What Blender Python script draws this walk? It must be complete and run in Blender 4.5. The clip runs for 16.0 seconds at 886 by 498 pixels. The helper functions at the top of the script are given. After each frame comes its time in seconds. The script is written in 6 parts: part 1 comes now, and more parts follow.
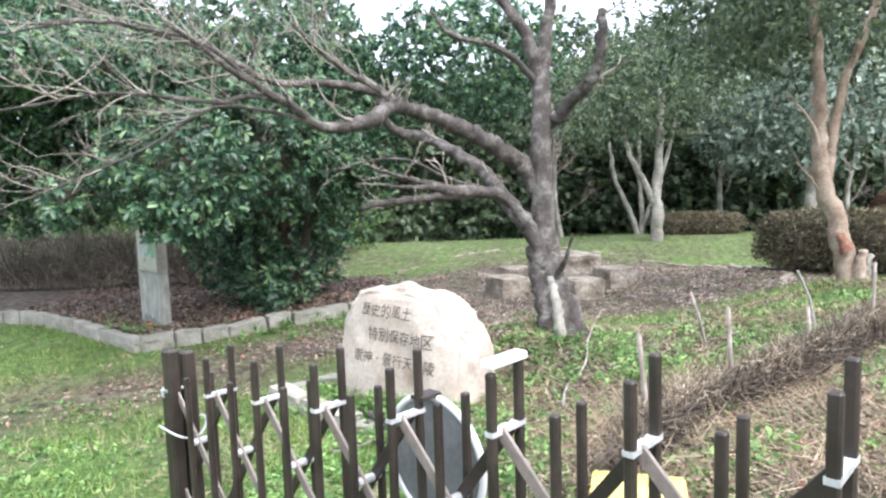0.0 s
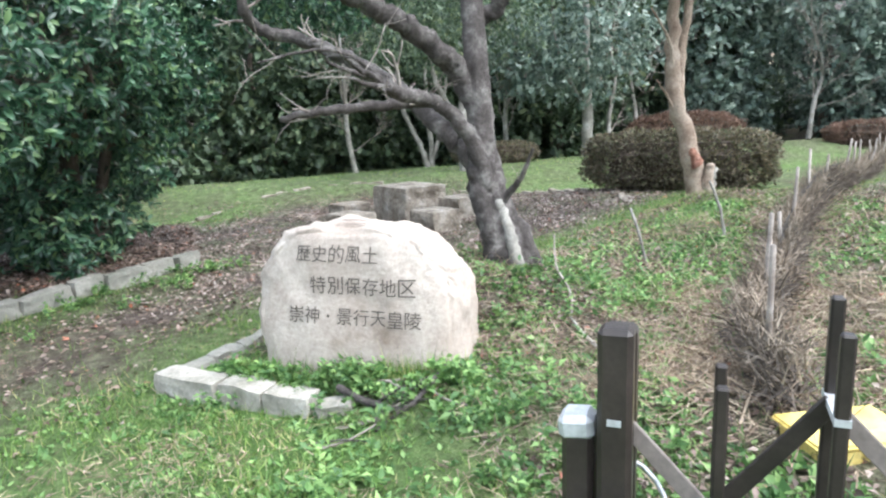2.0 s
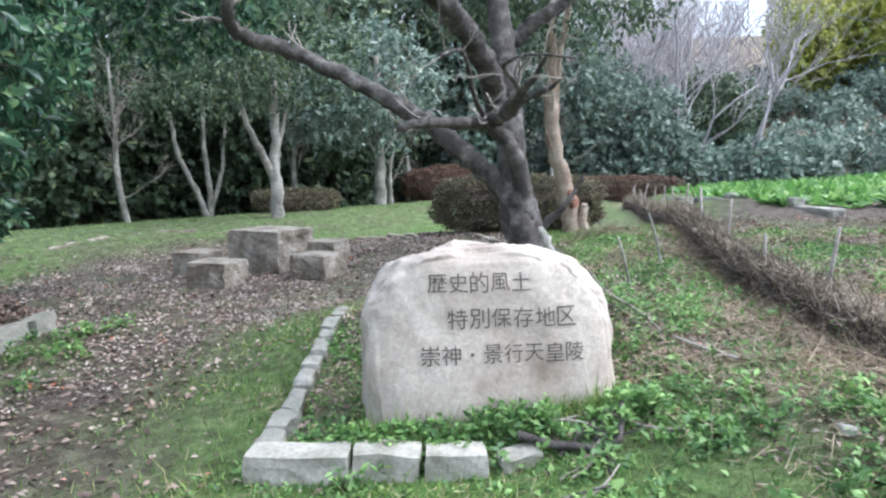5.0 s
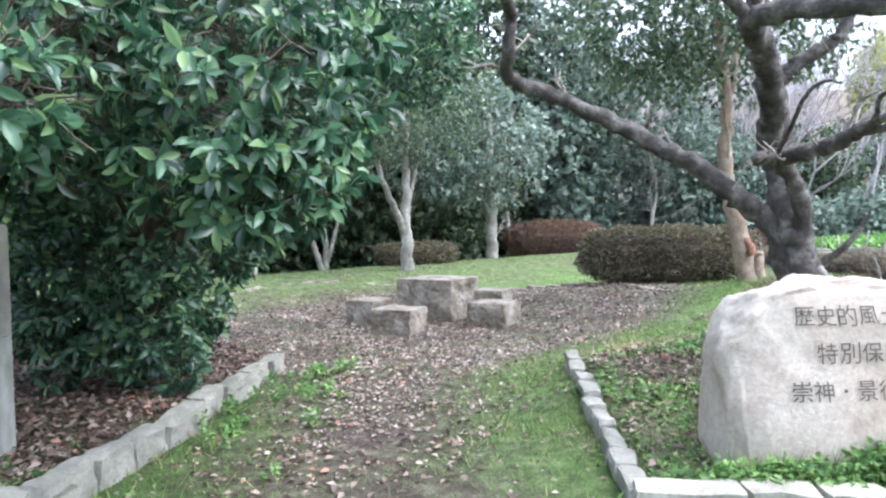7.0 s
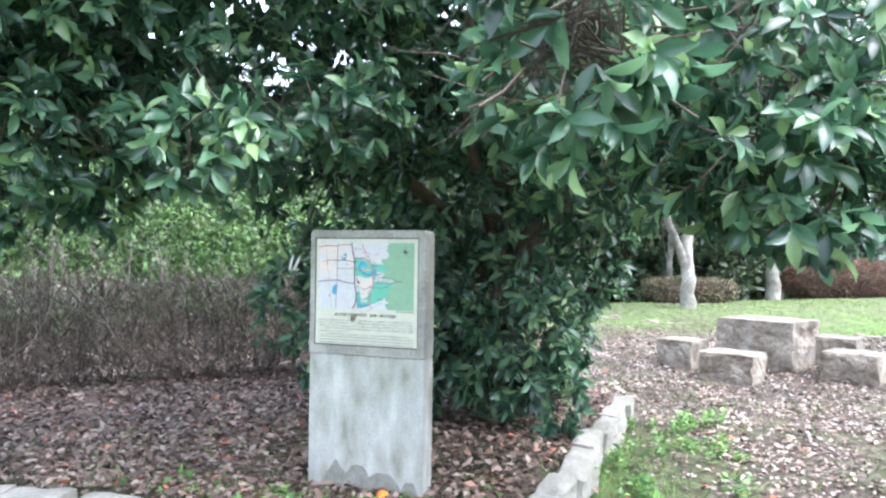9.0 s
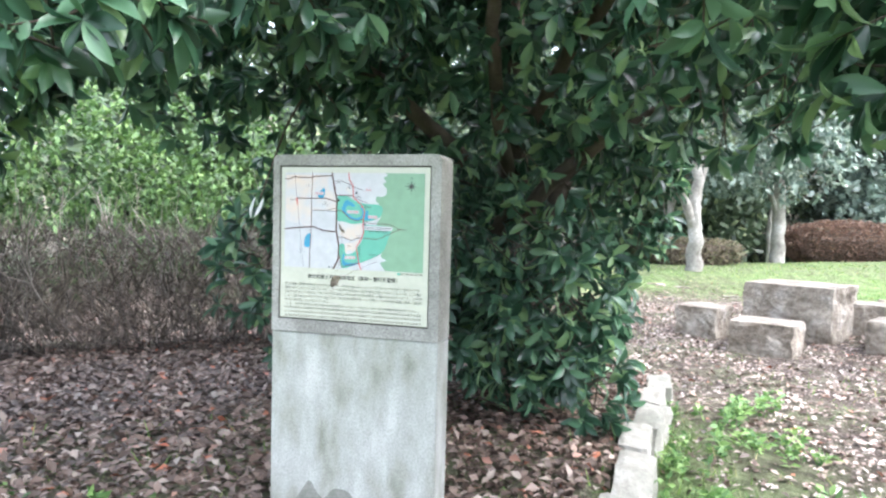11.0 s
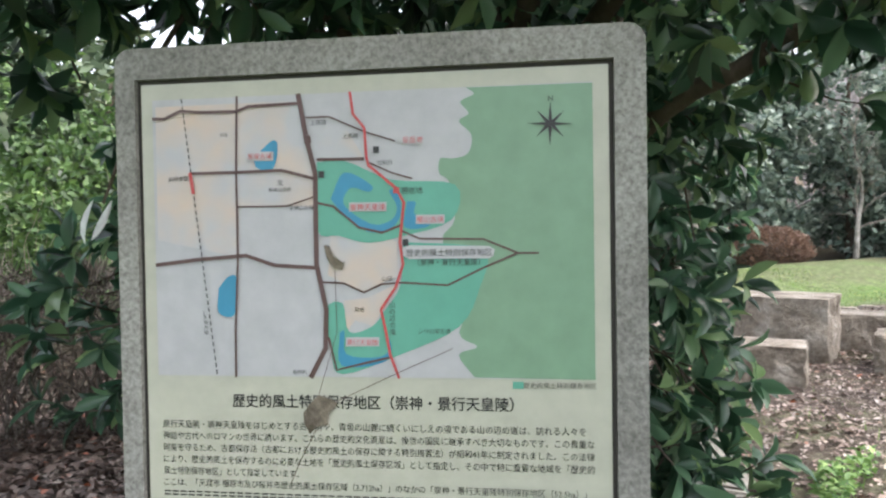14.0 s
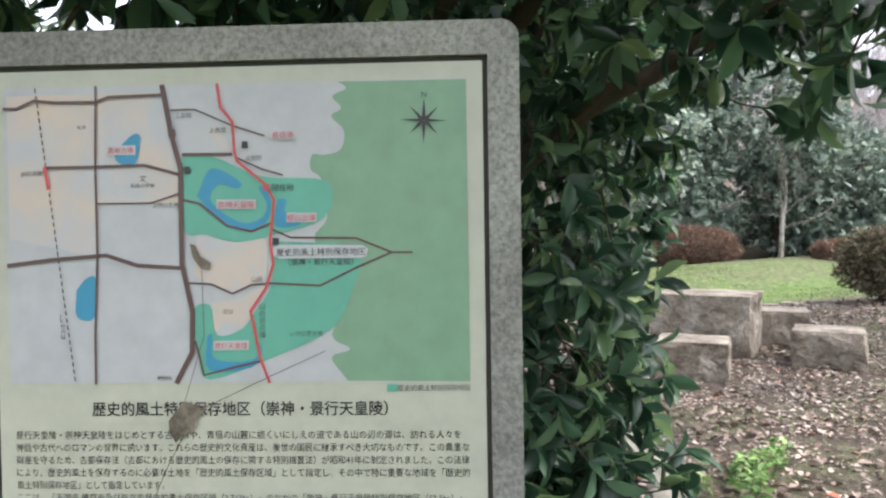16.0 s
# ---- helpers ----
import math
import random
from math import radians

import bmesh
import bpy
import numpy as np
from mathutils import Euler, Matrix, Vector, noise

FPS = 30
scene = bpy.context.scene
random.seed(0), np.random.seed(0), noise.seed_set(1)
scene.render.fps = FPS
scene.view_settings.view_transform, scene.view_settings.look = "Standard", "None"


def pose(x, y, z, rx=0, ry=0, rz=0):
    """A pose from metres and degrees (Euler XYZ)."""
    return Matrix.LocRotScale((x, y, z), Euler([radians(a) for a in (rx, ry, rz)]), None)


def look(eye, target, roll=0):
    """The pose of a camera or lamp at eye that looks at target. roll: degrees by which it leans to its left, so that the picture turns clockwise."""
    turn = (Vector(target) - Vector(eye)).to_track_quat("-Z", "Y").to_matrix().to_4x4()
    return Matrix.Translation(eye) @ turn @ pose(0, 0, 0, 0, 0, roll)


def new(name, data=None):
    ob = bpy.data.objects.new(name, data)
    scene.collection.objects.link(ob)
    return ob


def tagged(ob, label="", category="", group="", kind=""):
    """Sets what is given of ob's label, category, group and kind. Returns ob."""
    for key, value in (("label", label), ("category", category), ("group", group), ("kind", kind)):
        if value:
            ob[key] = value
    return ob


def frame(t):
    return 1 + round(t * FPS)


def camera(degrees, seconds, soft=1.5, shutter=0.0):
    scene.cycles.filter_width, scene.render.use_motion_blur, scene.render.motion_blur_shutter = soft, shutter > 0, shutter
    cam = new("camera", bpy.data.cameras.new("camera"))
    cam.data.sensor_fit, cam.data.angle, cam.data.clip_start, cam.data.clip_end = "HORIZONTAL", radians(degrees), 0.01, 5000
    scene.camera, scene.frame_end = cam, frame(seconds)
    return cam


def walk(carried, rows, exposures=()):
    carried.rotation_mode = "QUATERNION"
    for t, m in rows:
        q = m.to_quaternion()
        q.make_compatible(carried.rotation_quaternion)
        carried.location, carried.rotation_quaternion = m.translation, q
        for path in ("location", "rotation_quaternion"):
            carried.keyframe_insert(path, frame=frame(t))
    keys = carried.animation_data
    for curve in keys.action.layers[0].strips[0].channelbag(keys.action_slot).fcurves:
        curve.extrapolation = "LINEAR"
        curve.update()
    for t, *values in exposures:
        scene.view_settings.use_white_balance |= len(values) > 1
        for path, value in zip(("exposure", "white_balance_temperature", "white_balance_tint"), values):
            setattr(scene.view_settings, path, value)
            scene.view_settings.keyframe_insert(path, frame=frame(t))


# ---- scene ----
cam = camera(67.3, 16.0, soft=2.3)
METRES, EYE, TILT, LEAN, TURN = 11.3, 1.5, 0.0, 0.0, 0.0
ROWS = [
    (0.0, 0.0, 0.0, 0.0, -0.2, -5.99, 1.88),
    (0.5, -0.0343, 0.0376, -0.0065, -2.92, -9.63, 2.38),
    (1.0, -0.0701, 0.0673, -0.011, -8.3, -11.31, 2.62),
    (1.5, -0.102, 0.1019, -0.0159, -13.62, -12.35, 2.77),
    (2.0, -0.1328, 0.1289, -0.0203, -22.58, -11.72, 2.38),
    (2.5, -0.1597, 0.1621, -0.0244, -27.61, -12.78, 1.71),
    (3.0, -0.1882, 0.1895, -0.0286, -32.65, -14.11, 0.99),
    (5.5, -0.3388, 0.318, -0.0417, -48.52, -6.41, 0.68),
    (6.0, -0.368, 0.3409, -0.0454, -47.81, -5.38, 0.41),
    (6.5, -0.3928, 0.3747, -0.0474, -42.94, -2.76, 0.6),
    (7.0, -0.4193, 0.4051, -0.0505, -42.78, -2.39, 0.92),
    (7.5, -0.4404, 0.4443, -0.0526, -34.35, -1.84, 1.75),
    (8.0, -0.4637, 0.4771, -0.0551, -31.76, -0.58, 0.92),
    (8.5, -0.4703, 0.5101, -0.0584, -27.21, 0.17, -0.01),
    (9.0, -0.4794, 0.5388, -0.0606, -24.99, 0.64, -0.79),
    (11.5, -0.4449, 0.6648, -0.0713, -28.37, -4.44, -1.82),
    (12.0, -0.4423, 0.7024, -0.0738, -37.1, -6.17, -1.74),
    (12.5, -0.4246, 0.7397, -0.0721, -36.23, -7.4, -0.8),
    (13.0, -0.417, 0.7631, -0.07, -35.04, 0.12, -1.09),
    (13.5, -0.4142, 0.7759, -0.0705, -36.04, 0.38, -0.63),
    (14.0, -0.4151, 0.779, -0.0709, -36.24, -1.03, 0.89),
    (14.5, -0.4148, 0.7786, -0.0703, -36.52, -1.04, 1.67),
    (15.0, -0.4138, 0.7786, -0.0701, -36.83, -0.94, 2.05),
    (15.5, -0.4119, 0.7784, -0.0708, -37.4, -0.91, 1.64),
    (16.0, -0.408, 0.7757, -0.0711, -41.03, -1.13, 0.85),
]
walk(cam, [(t, pose(0, 0, EYE, TILT, LEAN, TURN) @ pose(METRES * x, METRES * y, METRES * z, 90 + pitch, roll, yaw)) for t, x, y, z, yaw, pitch, roll in ROWS], [(0.0, 1.6, 5850, 10), (1.8, 1.5, 5650, 6.5), (3.0, 1.25, 5500, 6.5), (5.5, 1.27, 5400, 8), (7.0, 1.75, 5450, 10), (9.0, 2.48, 5500, 12), (11.5, 2.58, 5750, 11), (12.2, 2.2, 5900, 11), (13.0, 1.8, 6150, 12.5), (16.0, 1.69, 6150, 12.5)])

# ---- world and light ----
world = bpy.data.worlds.new("sky")
scene.world = world
world.use_nodes = True
wn = world.node_tree.nodes
sky = wn.new("ShaderNodeTexSky")
sky.sky_type, sky.sun_disc = "NISHITA", False
sky.sun_elevation, sky.sun_rotation = radians(55), radians(141)
sky.air_density, sky.dust_density, sky.ozone_density = 0.55, 10.0, 0.4
wn["Background"].inputs["Strength"].default_value = 0.15
cloud = wn.new("ShaderNodeMix")
cloud.data_type = "RGBA"
cloud.inputs[0].default_value = 0.6
cloud.inputs[7].default_value = (7.0, 7.2, 7.6, 1)
world.node_tree.links.new(sky.outputs[0], cloud.inputs[6])
world.node_tree.links.new(cloud.outputs[2], wn["Background"].inputs["Color"])
sun = new("sun", bpy.data.lights.new("sun", "SUN"))
sun.data.energy, sun.data.angle, sun.data.color = 1.5, radians(55), (1.0, 0.96, 0.9)
sun.matrix_world = look((6.5, -8, 15), (0, 0, 0))

# ---- materials ----


def nodes_of(name):
    m = bpy.data.materials.new(name)
    m.use_nodes = True
    nt = m.node_tree
    return m, nt, nt.nodes["Principled BSDF"]


def noise_node(nt, scale, detail=4.0, coord="Object", rough=0.6):
    tc = nt.nodes.new("ShaderNodeTexCoord")
    n = nt.nodes.new("ShaderNodeTexNoise")
    n.inputs["Scale"].default_value, n.inputs["Detail"].default_value, n.inputs["Roughness"].default_value = scale, detail, rough
    nt.links.new(tc.outputs[coord], n.inputs["Vector"])
    return n.outputs["Fac"]


def ramp(nt, fac, stops):
    r = nt.nodes.new("ShaderNodeValToRGB")
    els = r.color_ramp.elements
    while len(els) < len(stops):
        els.new(0.5)
    for e, (p, c) in zip(els, stops):
        e.position, e.color = p, (*c, 1)
    nt.links.new(fac, r.inputs[0])
    return r.outputs[0]


def mix(nt, fac, a, b, mode="MIX"):
    n = nt.nodes.new("ShaderNodeMix")
    n.data_type, n.blend_type = "RGBA", mode
    for sock, v in ((n.inputs[0], fac), (n.inputs[6], a), (n.inputs[7], b)):
        if isinstance(v, (int, float)):
            sock.default_value = v
        elif isinstance(v, tuple):
            sock.default_value = (*v, 1)
        else:
            nt.links.new(v, sock)
    return n.outputs[2]


def bumped(nt, bsdf, fac, strength, dist=0.02):
    b = nt.nodes.new("ShaderNodeBump")
    b.inputs["Strength"].default_value, b.inputs["Distance"].default_value = strength, dist
    nt.links.new(fac, b.inputs["Height"])
    nt.links.new(b.outputs[0], bsdf.inputs["Normal"])


def surface(name, stops, scale, grain, rough=0.85, bump=0.5, dist=0.01, metal=0.0, speck=0.35, spec=0.4, streak=False):
    """A two-scale surface: broad colour stops, finer speckle and relief."""
    m, nt, bs = nodes_of(name)
    broad, fine = noise_node(nt, scale), noise_node(nt, grain, 6.0, rough=0.7)
    if streak:
        mp = nt.nodes.new("ShaderNodeMapping")
        mp.inputs["Scale"].default_value = (2.2, 2.2, 0.8)
        nt.links.new(nt.nodes.new("ShaderNodeTexCoord").outputs["Object"], mp.inputs["Vector"])
        n = nt.nodes.new("ShaderNodeTexNoise")
        n.inputs["Scale"].default_value, n.inputs["Detail"].default_value = scale, 7.0
        nt.links.new(mp.outputs[0], n.inputs["Vector"])
        broad = n.outputs["Fac"]
    col = ramp(nt, broad, stops)
    dark = ramp(nt, fine, [(0.3, (0.35, 0.34, 0.33)), (0.62, (1.25, 1.25, 1.25))])
    col = mix(nt, speck, col, mix(nt, 1.0, col, dark, "MULTIPLY"))
    nt.links.new(col, bs.inputs["Base Color"])
    bs.inputs["Roughness"].default_value, bs.inputs["Metallic"].default_value = rough, metal
    bs.inputs["Specular IOR Level"].default_value = spec
    bumped(nt, bs, fine, bump, dist)
    return m


def leafy(name, stops, rough=0.5, through_light=0.3, spec=0.5):
    """Leaves: each one has its own shade, and some light passes through."""
    m, nt, bs = nodes_of(name)
    g = nt.nodes.new("ShaderNodeNewGeometry")
    col = ramp(nt, g.outputs["Random Per Island"], stops)
    broad = noise_node(nt, 1.3, 2.0)
    col = mix(nt, 0.5, col, mix(nt, 1.0, col, ramp(nt, broad, [(0.3, (0.45, 0.5, 0.45)), (0.7, (1.3, 1.25, 1.1))]), "MULTIPLY"))
    nt.links.new(col, bs.inputs["Base Color"])
    bs.inputs["Roughness"].default_value = rough
    bs.inputs["Specular IOR Level"].default_value = spec
    tr = nt.nodes.new("ShaderNodeBsdfTranslucent")
    nt.links.new(col, tr.inputs["Color"])
    ms = nt.nodes.new("ShaderNodeMixShader")
    ms.inputs[0].default_value = through_light
    nt.links.new(bs.outputs[0], ms.inputs[1])
    nt.links.new(tr.outputs[0], ms.inputs[2])
    nt.links.new(ms.outputs[0], nt.nodes["Material Output"].inputs["Surface"])
    return m


def plain(name, color, rough=0.6, metal=0.0):
    m, nt, bs = nodes_of(name)
    fine = noise_node(nt, 25, 4.0)
    c = mix(nt, fine, tuple(v * 0.8 for v in color), tuple(min(1, v * 1.15) for v in color))
    nt.links.new(c, bs.inputs["Base Color"])
    bs.inputs["Roughness"].default_value, bs.inputs["Metallic"].default_value = rough, metal
    return m


GRANITE = surface("granite", [(0.3, (0.24, 0.19, 0.15)), (0.44, (0.38, 0.32, 0.27)), (0.68, (0.47, 0.42, 0.365))], 2.0, 30, 0.9, 0.8, 0.009, speck=0.3)
KERB = surface("kerb_stone", [(0.3, (0.18, 0.18, 0.15)), (0.55, (0.27, 0.26, 0.225)), (0.75, (0.38, 0.365, 0.33))], 3.0, 40, 0.92, 0.8, 0.01)
KERB_PALE = surface("pale_kerb_stone", [(0.3, (0.2, 0.19, 0.155)), (0.5, (0.345, 0.325, 0.28)), (0.72, (0.47, 0.445, 0.4))], 4.0, 34, 0.92, 0.9, 0.012, speck=0.45)
BLOCK = surface("block_stone", [(0.3, (0.13, 0.105, 0.08)), (0.5, (0.26, 0.225, 0.18)), (0.72, (0.42, 0.385, 0.335))], 4.0, 18, 0.92, 1.0, 0.03, speck=0.6)
SIGN_STONE = surface("sign_granite", [(0.3, (0.2, 0.195, 0.175)), (0.6, (0.31, 0.305, 0.28))], 5.0, 150, 0.85, 0.4, 0.003, speck=0.8)
SIGN_SMOOTH = surface("sign_granite_sawn", [(0.3, (0.19, 0.195, 0.16)), (0.43, (0.27, 0.275, 0.24)), (0.56, (0.33, 0.335, 0.31)), (0.7, (0.41, 0.41, 0.385))], 5.0, 160, 0.8, 0.25, 0.002, speck=0.5, streak=True)
BARK = surface("cherry_bark", [(0.3, (0.045, 0.038, 0.034)), (0.5, (0.085, 0.074, 0.068)), (0.74, (0.25, 0.235, 0.215))], 7.0, 38, 0.9, 1.0, 0.025, speck=0.7)
BARK_TAN = surface("tan_bark", [(0.3, (0.15, 0.10, 0.07)), (0.5, (0.28, 0.215, 0.16)), (0.75, (0.42, 0.36, 0.29))], 4.0, 30, 0.85, 0.8, 0.02, speck=0.5)
BARK_PALE = surface("pale_bark", [(0.3, (0.13, 0.12, 0.10)), (0.55, (0.30, 0.285, 0.25)), (0.75, (0.48, 0.46, 0.42))], 3.0, 20, 0.85, 0.6, 0.02, speck=0.5)
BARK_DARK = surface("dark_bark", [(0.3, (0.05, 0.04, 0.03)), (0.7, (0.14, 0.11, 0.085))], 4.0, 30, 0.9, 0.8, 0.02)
TWIG = surface("twig_bark", [(0.3, (0.16, 0.13, 0.11)), (0.7, (0.4, 0.36, 0.32))], 6.0, 40, 0.9, 0.5, 0.01)
LEAF = leafy("evergreen_leaf", [(0.0, (0.022, 0.055, 0.033)), (0.45, (0.046, 0.11, 0.066)), (0.78, (0.145, 0.275, 0.165)), (1.0, (0.28, 0.41, 0.18))], 0.3, 0.45, 0.7)
LEAF_FAR = leafy("wood_leaf", [(0.0, (0.04, 0.062, 0.04)), (0.5, (0.088, 0.132, 0.078)), (0.85, (0.145, 0.2, 0.115)), (1.0, (0.23, 0.27, 0.14))], 0.5, 0.35)
LEAF_GREY = leafy("grey_green_leaf", [(0.0, (0.085, 0.13, 0.11)), (0.5, (0.19, 0.255, 0.215)), (1.0, (0.38, 0.44, 0.38))], 0.4, 0.35)
LEAF_LIGHT = leafy("light_leaf", [(0.0, (0.03, 0.07, 0.02)), (0.5, (0.075, 0.15, 0.04)), (1.0, (0.15, 0.24, 0.075))], 0.55, 0.3)
BAMBOO = leafy("bamboo_leaf", [(0.0, (0.25, 0.30, 0.06)), (0.5, (0.42, 0.45, 0.10)), (1.0, (0.58, 0.55, 0.18))], 0.6, 0.4)
HEDGE = leafy("hedge_leaf", [(0.0, (0.055, 0.05, 0.035)), (0.4, (0.14, 0.117, 0.078)), (0.75, (0.215, 0.175, 0.115)), (1.0, (0.14, 0.17, 0.08))], 0.7, 0.25)
HEDGE_RED = leafy("russet_hedge_leaf", [(0.0, (0.07, 0.045, 0.035)), (0.5, (0.17, 0.10, 0.075)), (1.0, (0.26, 0.17, 0.12))], 0.7, 0.2)
GRASS = leafy("grass_blade", [(0.0, (0.06, 0.11, 0.03)), (0.5, (0.145, 0.255, 0.06)), (0.8, (0.24, 0.36, 0.09)), (1.0, (0.42, 0.37, 0.19))], 0.6, 0.35)
WEED = leafy("weed_leaf", [(0.0, (0.075, 0.155, 0.055)), (0.6, (0.175, 0.31, 0.095)), (1.0, (0.34, 0.5, 0.18))], 0.55, 0.35)
STRAW = leafy("dry_straw", [(0.0, (0.11, 0.078, 0.055)), (0.5, (0.28, 0.21, 0.15)), (1.0, (0.52, 0.43, 0.32))], 0.8, 0.15)
VINE = leafy("dead_vine", [(0.0, (0.07, 0.055, 0.042)), (0.5, (0.18, 0.14, 0.105)), (1.0, (0.42, 0.35, 0.28))], 0.8, 0.1)
BRUSH = leafy("bare_brush", [(0.0, (0.04, 0.032, 0.026)), (0.6, (0.10, 0.08, 0.065)), (1.0, (0.2, 0.165, 0.135))], 0.8, 0.1)
LITTER = leafy("fallen_leaf", [(0.0, (0.06, 0.04, 0.03)), (0.45, (0.13, 0.085, 0.065)), (0.78, (0.27, 0.2, 0.17)), (0.95, (0.38, 0.32, 0.28)), (1.0, (0.38, 0.11, 0.05))], 0.6, 0.1)
# pale pinkish litter; its tint also carries the plaza's brighter light
LITTER_PALE = leafy("pale_lit_leaf", [(0.0, (0.19, 0.14, 0.12)), (0.5, (0.35, 0.28, 0.255)), (1.0, (0.56, 0.49, 0.46))], 0.6, 0.1)
MOSS = surface("damp_moss_stain", [(0.3, (0.14, 0.145, 0.12)), (0.6, (0.2, 0.2, 0.175)), (0.8, (0.28, 0.28, 0.255))], 18, 90, 0.9, 0.3, 0.002)
CROP = leafy("vegetable_leaf", [(0.0, (0.08, 0.19, 0.05)), (0.6, (0.18, 0.35, 0.09)), (1.0, (0.36, 0.52, 0.2))], 0.5, 0.4)
GATE = surface("gate_paint", [(0.3, (0.018, 0.014, 0.012)), (0.7, (0.045, 0.035, 0.03))], 8.0, 90, 0.4, 0.3, 0.002, speck=0.4)
GATE_FLAT = surface("gate_bar_worn", [(0.3, (0.14, 0.115, 0.10)), (0.7, (0.26, 0.22, 0.2))], 9.0, 90, 0.45, 0.3, 0.002)
ZINC = surface("zinc", [(0.3, (0.42, 0.43, 0.44)), (0.7, (0.66, 0.67, 0.68))], 8.0, 60, 0.45, 0.2, 0.002, metal=0.4)
INK_CUT = plain("cut_letter", (0.09, 0.077, 0.065), 0.95)


def ground_material():
    m, nt, bs = nodes_of("ground_cover")
    at = nt.nodes.new("ShaderNodeAttribute")
    at.attribute_name = "cover"
    sep = nt.nodes.new("ShaderNodeSeparateColor")
    nt.links.new(at.outputs["Color"], sep.inputs[0])
    broad, mid, fine = noise_node(nt, 1.1, 5.0), noise_node(nt, 7.0, 6.0, rough=0.7), noise_node(nt, 55, 5.0, rough=0.75)
    soil = ramp(nt, mid, [(0.3, (0.05, 0.039, 0.032)), (0.5, (0.105, 0.083, 0.069)), (0.7, (0.2, 0.165, 0.14))])
    green = ramp(nt, mid, [(0.3, (0.06, 0.085, 0.025)), (0.5, (0.10, 0.18, 0.045)), (0.72, (0.2, 0.26, 0.09))])
    straw = ramp(nt, mid, [(0.3, (0.10, 0.075, 0.052)), (0.5, (0.21, 0.165, 0.12)), (0.72, (0.36, 0.3, 0.22))])
    edge = nt.nodes.new("ShaderNodeMath")
    edge.operation = "MULTIPLY_ADD"
    edge.inputs[1].default_value, edge.inputs[2].default_value = 1.7, -0.85
    half = nt.nodes.new("ShaderNodeMath")
    half.operation = "MULTIPLY_ADD"
    half.inputs[1].default_value = 0.6
    nt.links.new(broad, half.inputs[0])
    part_mid = nt.nodes.new("ShaderNodeMath")
    part_mid.operation = "MULTIPLY"
    part_mid.inputs[1].default_value = 0.4
    nt.links.new(mid, part_mid.inputs[0])
    nt.links.new(part_mid.outputs[0], half.inputs[2])
    nt.links.new(half.outputs[0], edge.inputs[0])
    add = nt.nodes.new("ShaderNodeMath")
    add.operation, add.use_clamp = "ADD", True
    nt.links.new(edge.outputs[0], add.inputs[0])
    nt.links.new(sep.outputs[0], add.inputs[1])
    col = mix(nt, add.outputs[0], soil, green)
    col = mix(nt, sep.outputs[1], col, straw)
    speck = ramp(nt, fine, [(0.32, (0.4, 0.4, 0.4)), (0.62, (1.4, 1.4, 1.4))])
    col = mix(nt, 0.75, col, mix(nt, 1.0, col, speck, "MULTIPLY"))
    nt.links.new(col, bs.inputs["Base Color"])
    bs.inputs["Roughness"].default_value = 0.95
    bs.inputs["Specular IOR Level"].default_value = 0.2
    bumped(nt, bs, fine, 1.0, 0.03)
    return m


# ---- building helpers ----
rng = np.random.default_rng(7)


def empty(name, label, category, group="", at=(0, 0, 0)):
    ob = new(name)
    ob.empty_display_size = 0.1
    ob.location = at
    return tagged(ob, label, category, group)


def part(name, bm, material, parent=None, label="", smooth=False):
    """Links a bmesh (or a mesh) as one object under a thing."""
    if isinstance(bm, bmesh.types.BMesh):
        me = bpy.data.meshes.new(name)
        bm.to_mesh(me)
        bm.free()
    else:
        me = bm
    if material and not me.materials:
        me.materials.append(material)
    if smooth:
        me.polygons.foreach_set("use_smooth", [True] * len(me.polygons))
    ob = new(name, me)
    if parent:
        ob.parent = parent
        ob.matrix_parent_inverse = pose(*parent.location).inverted() if parent.type == "EMPTY" else Matrix()
    return tagged(ob, label) if label else ob


def raw_mesh(name, verts, tris, material):
    """A triangle mesh from numpy arrays."""
    me = bpy.data.meshes.new(name)
    me.vertices.add(len(verts))
    me.vertices.foreach_set("co", np.asarray(verts, np.float32).ravel())
    me.loops.add(len(tris) * 3)
    me.loops.foreach_set("vertex_index", np.asarray(tris, np.int32).ravel())
    me.polygons.add(len(tris))
    me.polygons.foreach_set("loop_start", np.arange(0, len(tris) * 3, 3, dtype=np.int32))
    me.update(calc_edges=True)
    me.materials.append(material)
    return me


LEAF_V = np.array([(0, 0, 0), (-0.5, 0.45, 0.10), (0, 0.5, 0), (0.5, 0.45, 0.10), (0, 1, -0.12)])
LEAF_T = np.array([(0, 2, 1), (0, 3, 2), (1, 2, 4), (2, 3, 4)])
BROAD_V = np.array([(0, 0, 0), (-0.36, 0.25, 0.07), (0, 0.28, 0), (0.36, 0.25, 0.07), (-0.5, 0.6, 0.09), (0, 0.62, -0.02), (0.5, 0.6, 0.09), (0, 1, -0.14)])
FINE_V = np.array([(0, 0, 0), (0, 0.3, 0.0), (0, 0.58, -0.01), (0, 0.82, -0.06), (0, 1.0, -0.15), (-0.22, 0.14, 0.05), (-0.42, 0.34, 0.08), (-0.5, 0.57, 0.08), (-0.36, 0.79, 0.02), (0.22, 0.14, 0.05), (0.42, 0.34, 0.08), (0.5, 0.57, 0.08), (0.36, 0.79, 0.02)])
FINE_T = np.array([(0, 1, 5), (5, 1, 6), (1, 2, 6), (6, 2, 7), (2, 3, 7), (7, 3, 8), (3, 4, 8), (0, 9, 1), (9, 10, 1), (1, 10, 2), (10, 11, 2), (2, 11, 3), (11, 12, 3), (3, 12, 4)])
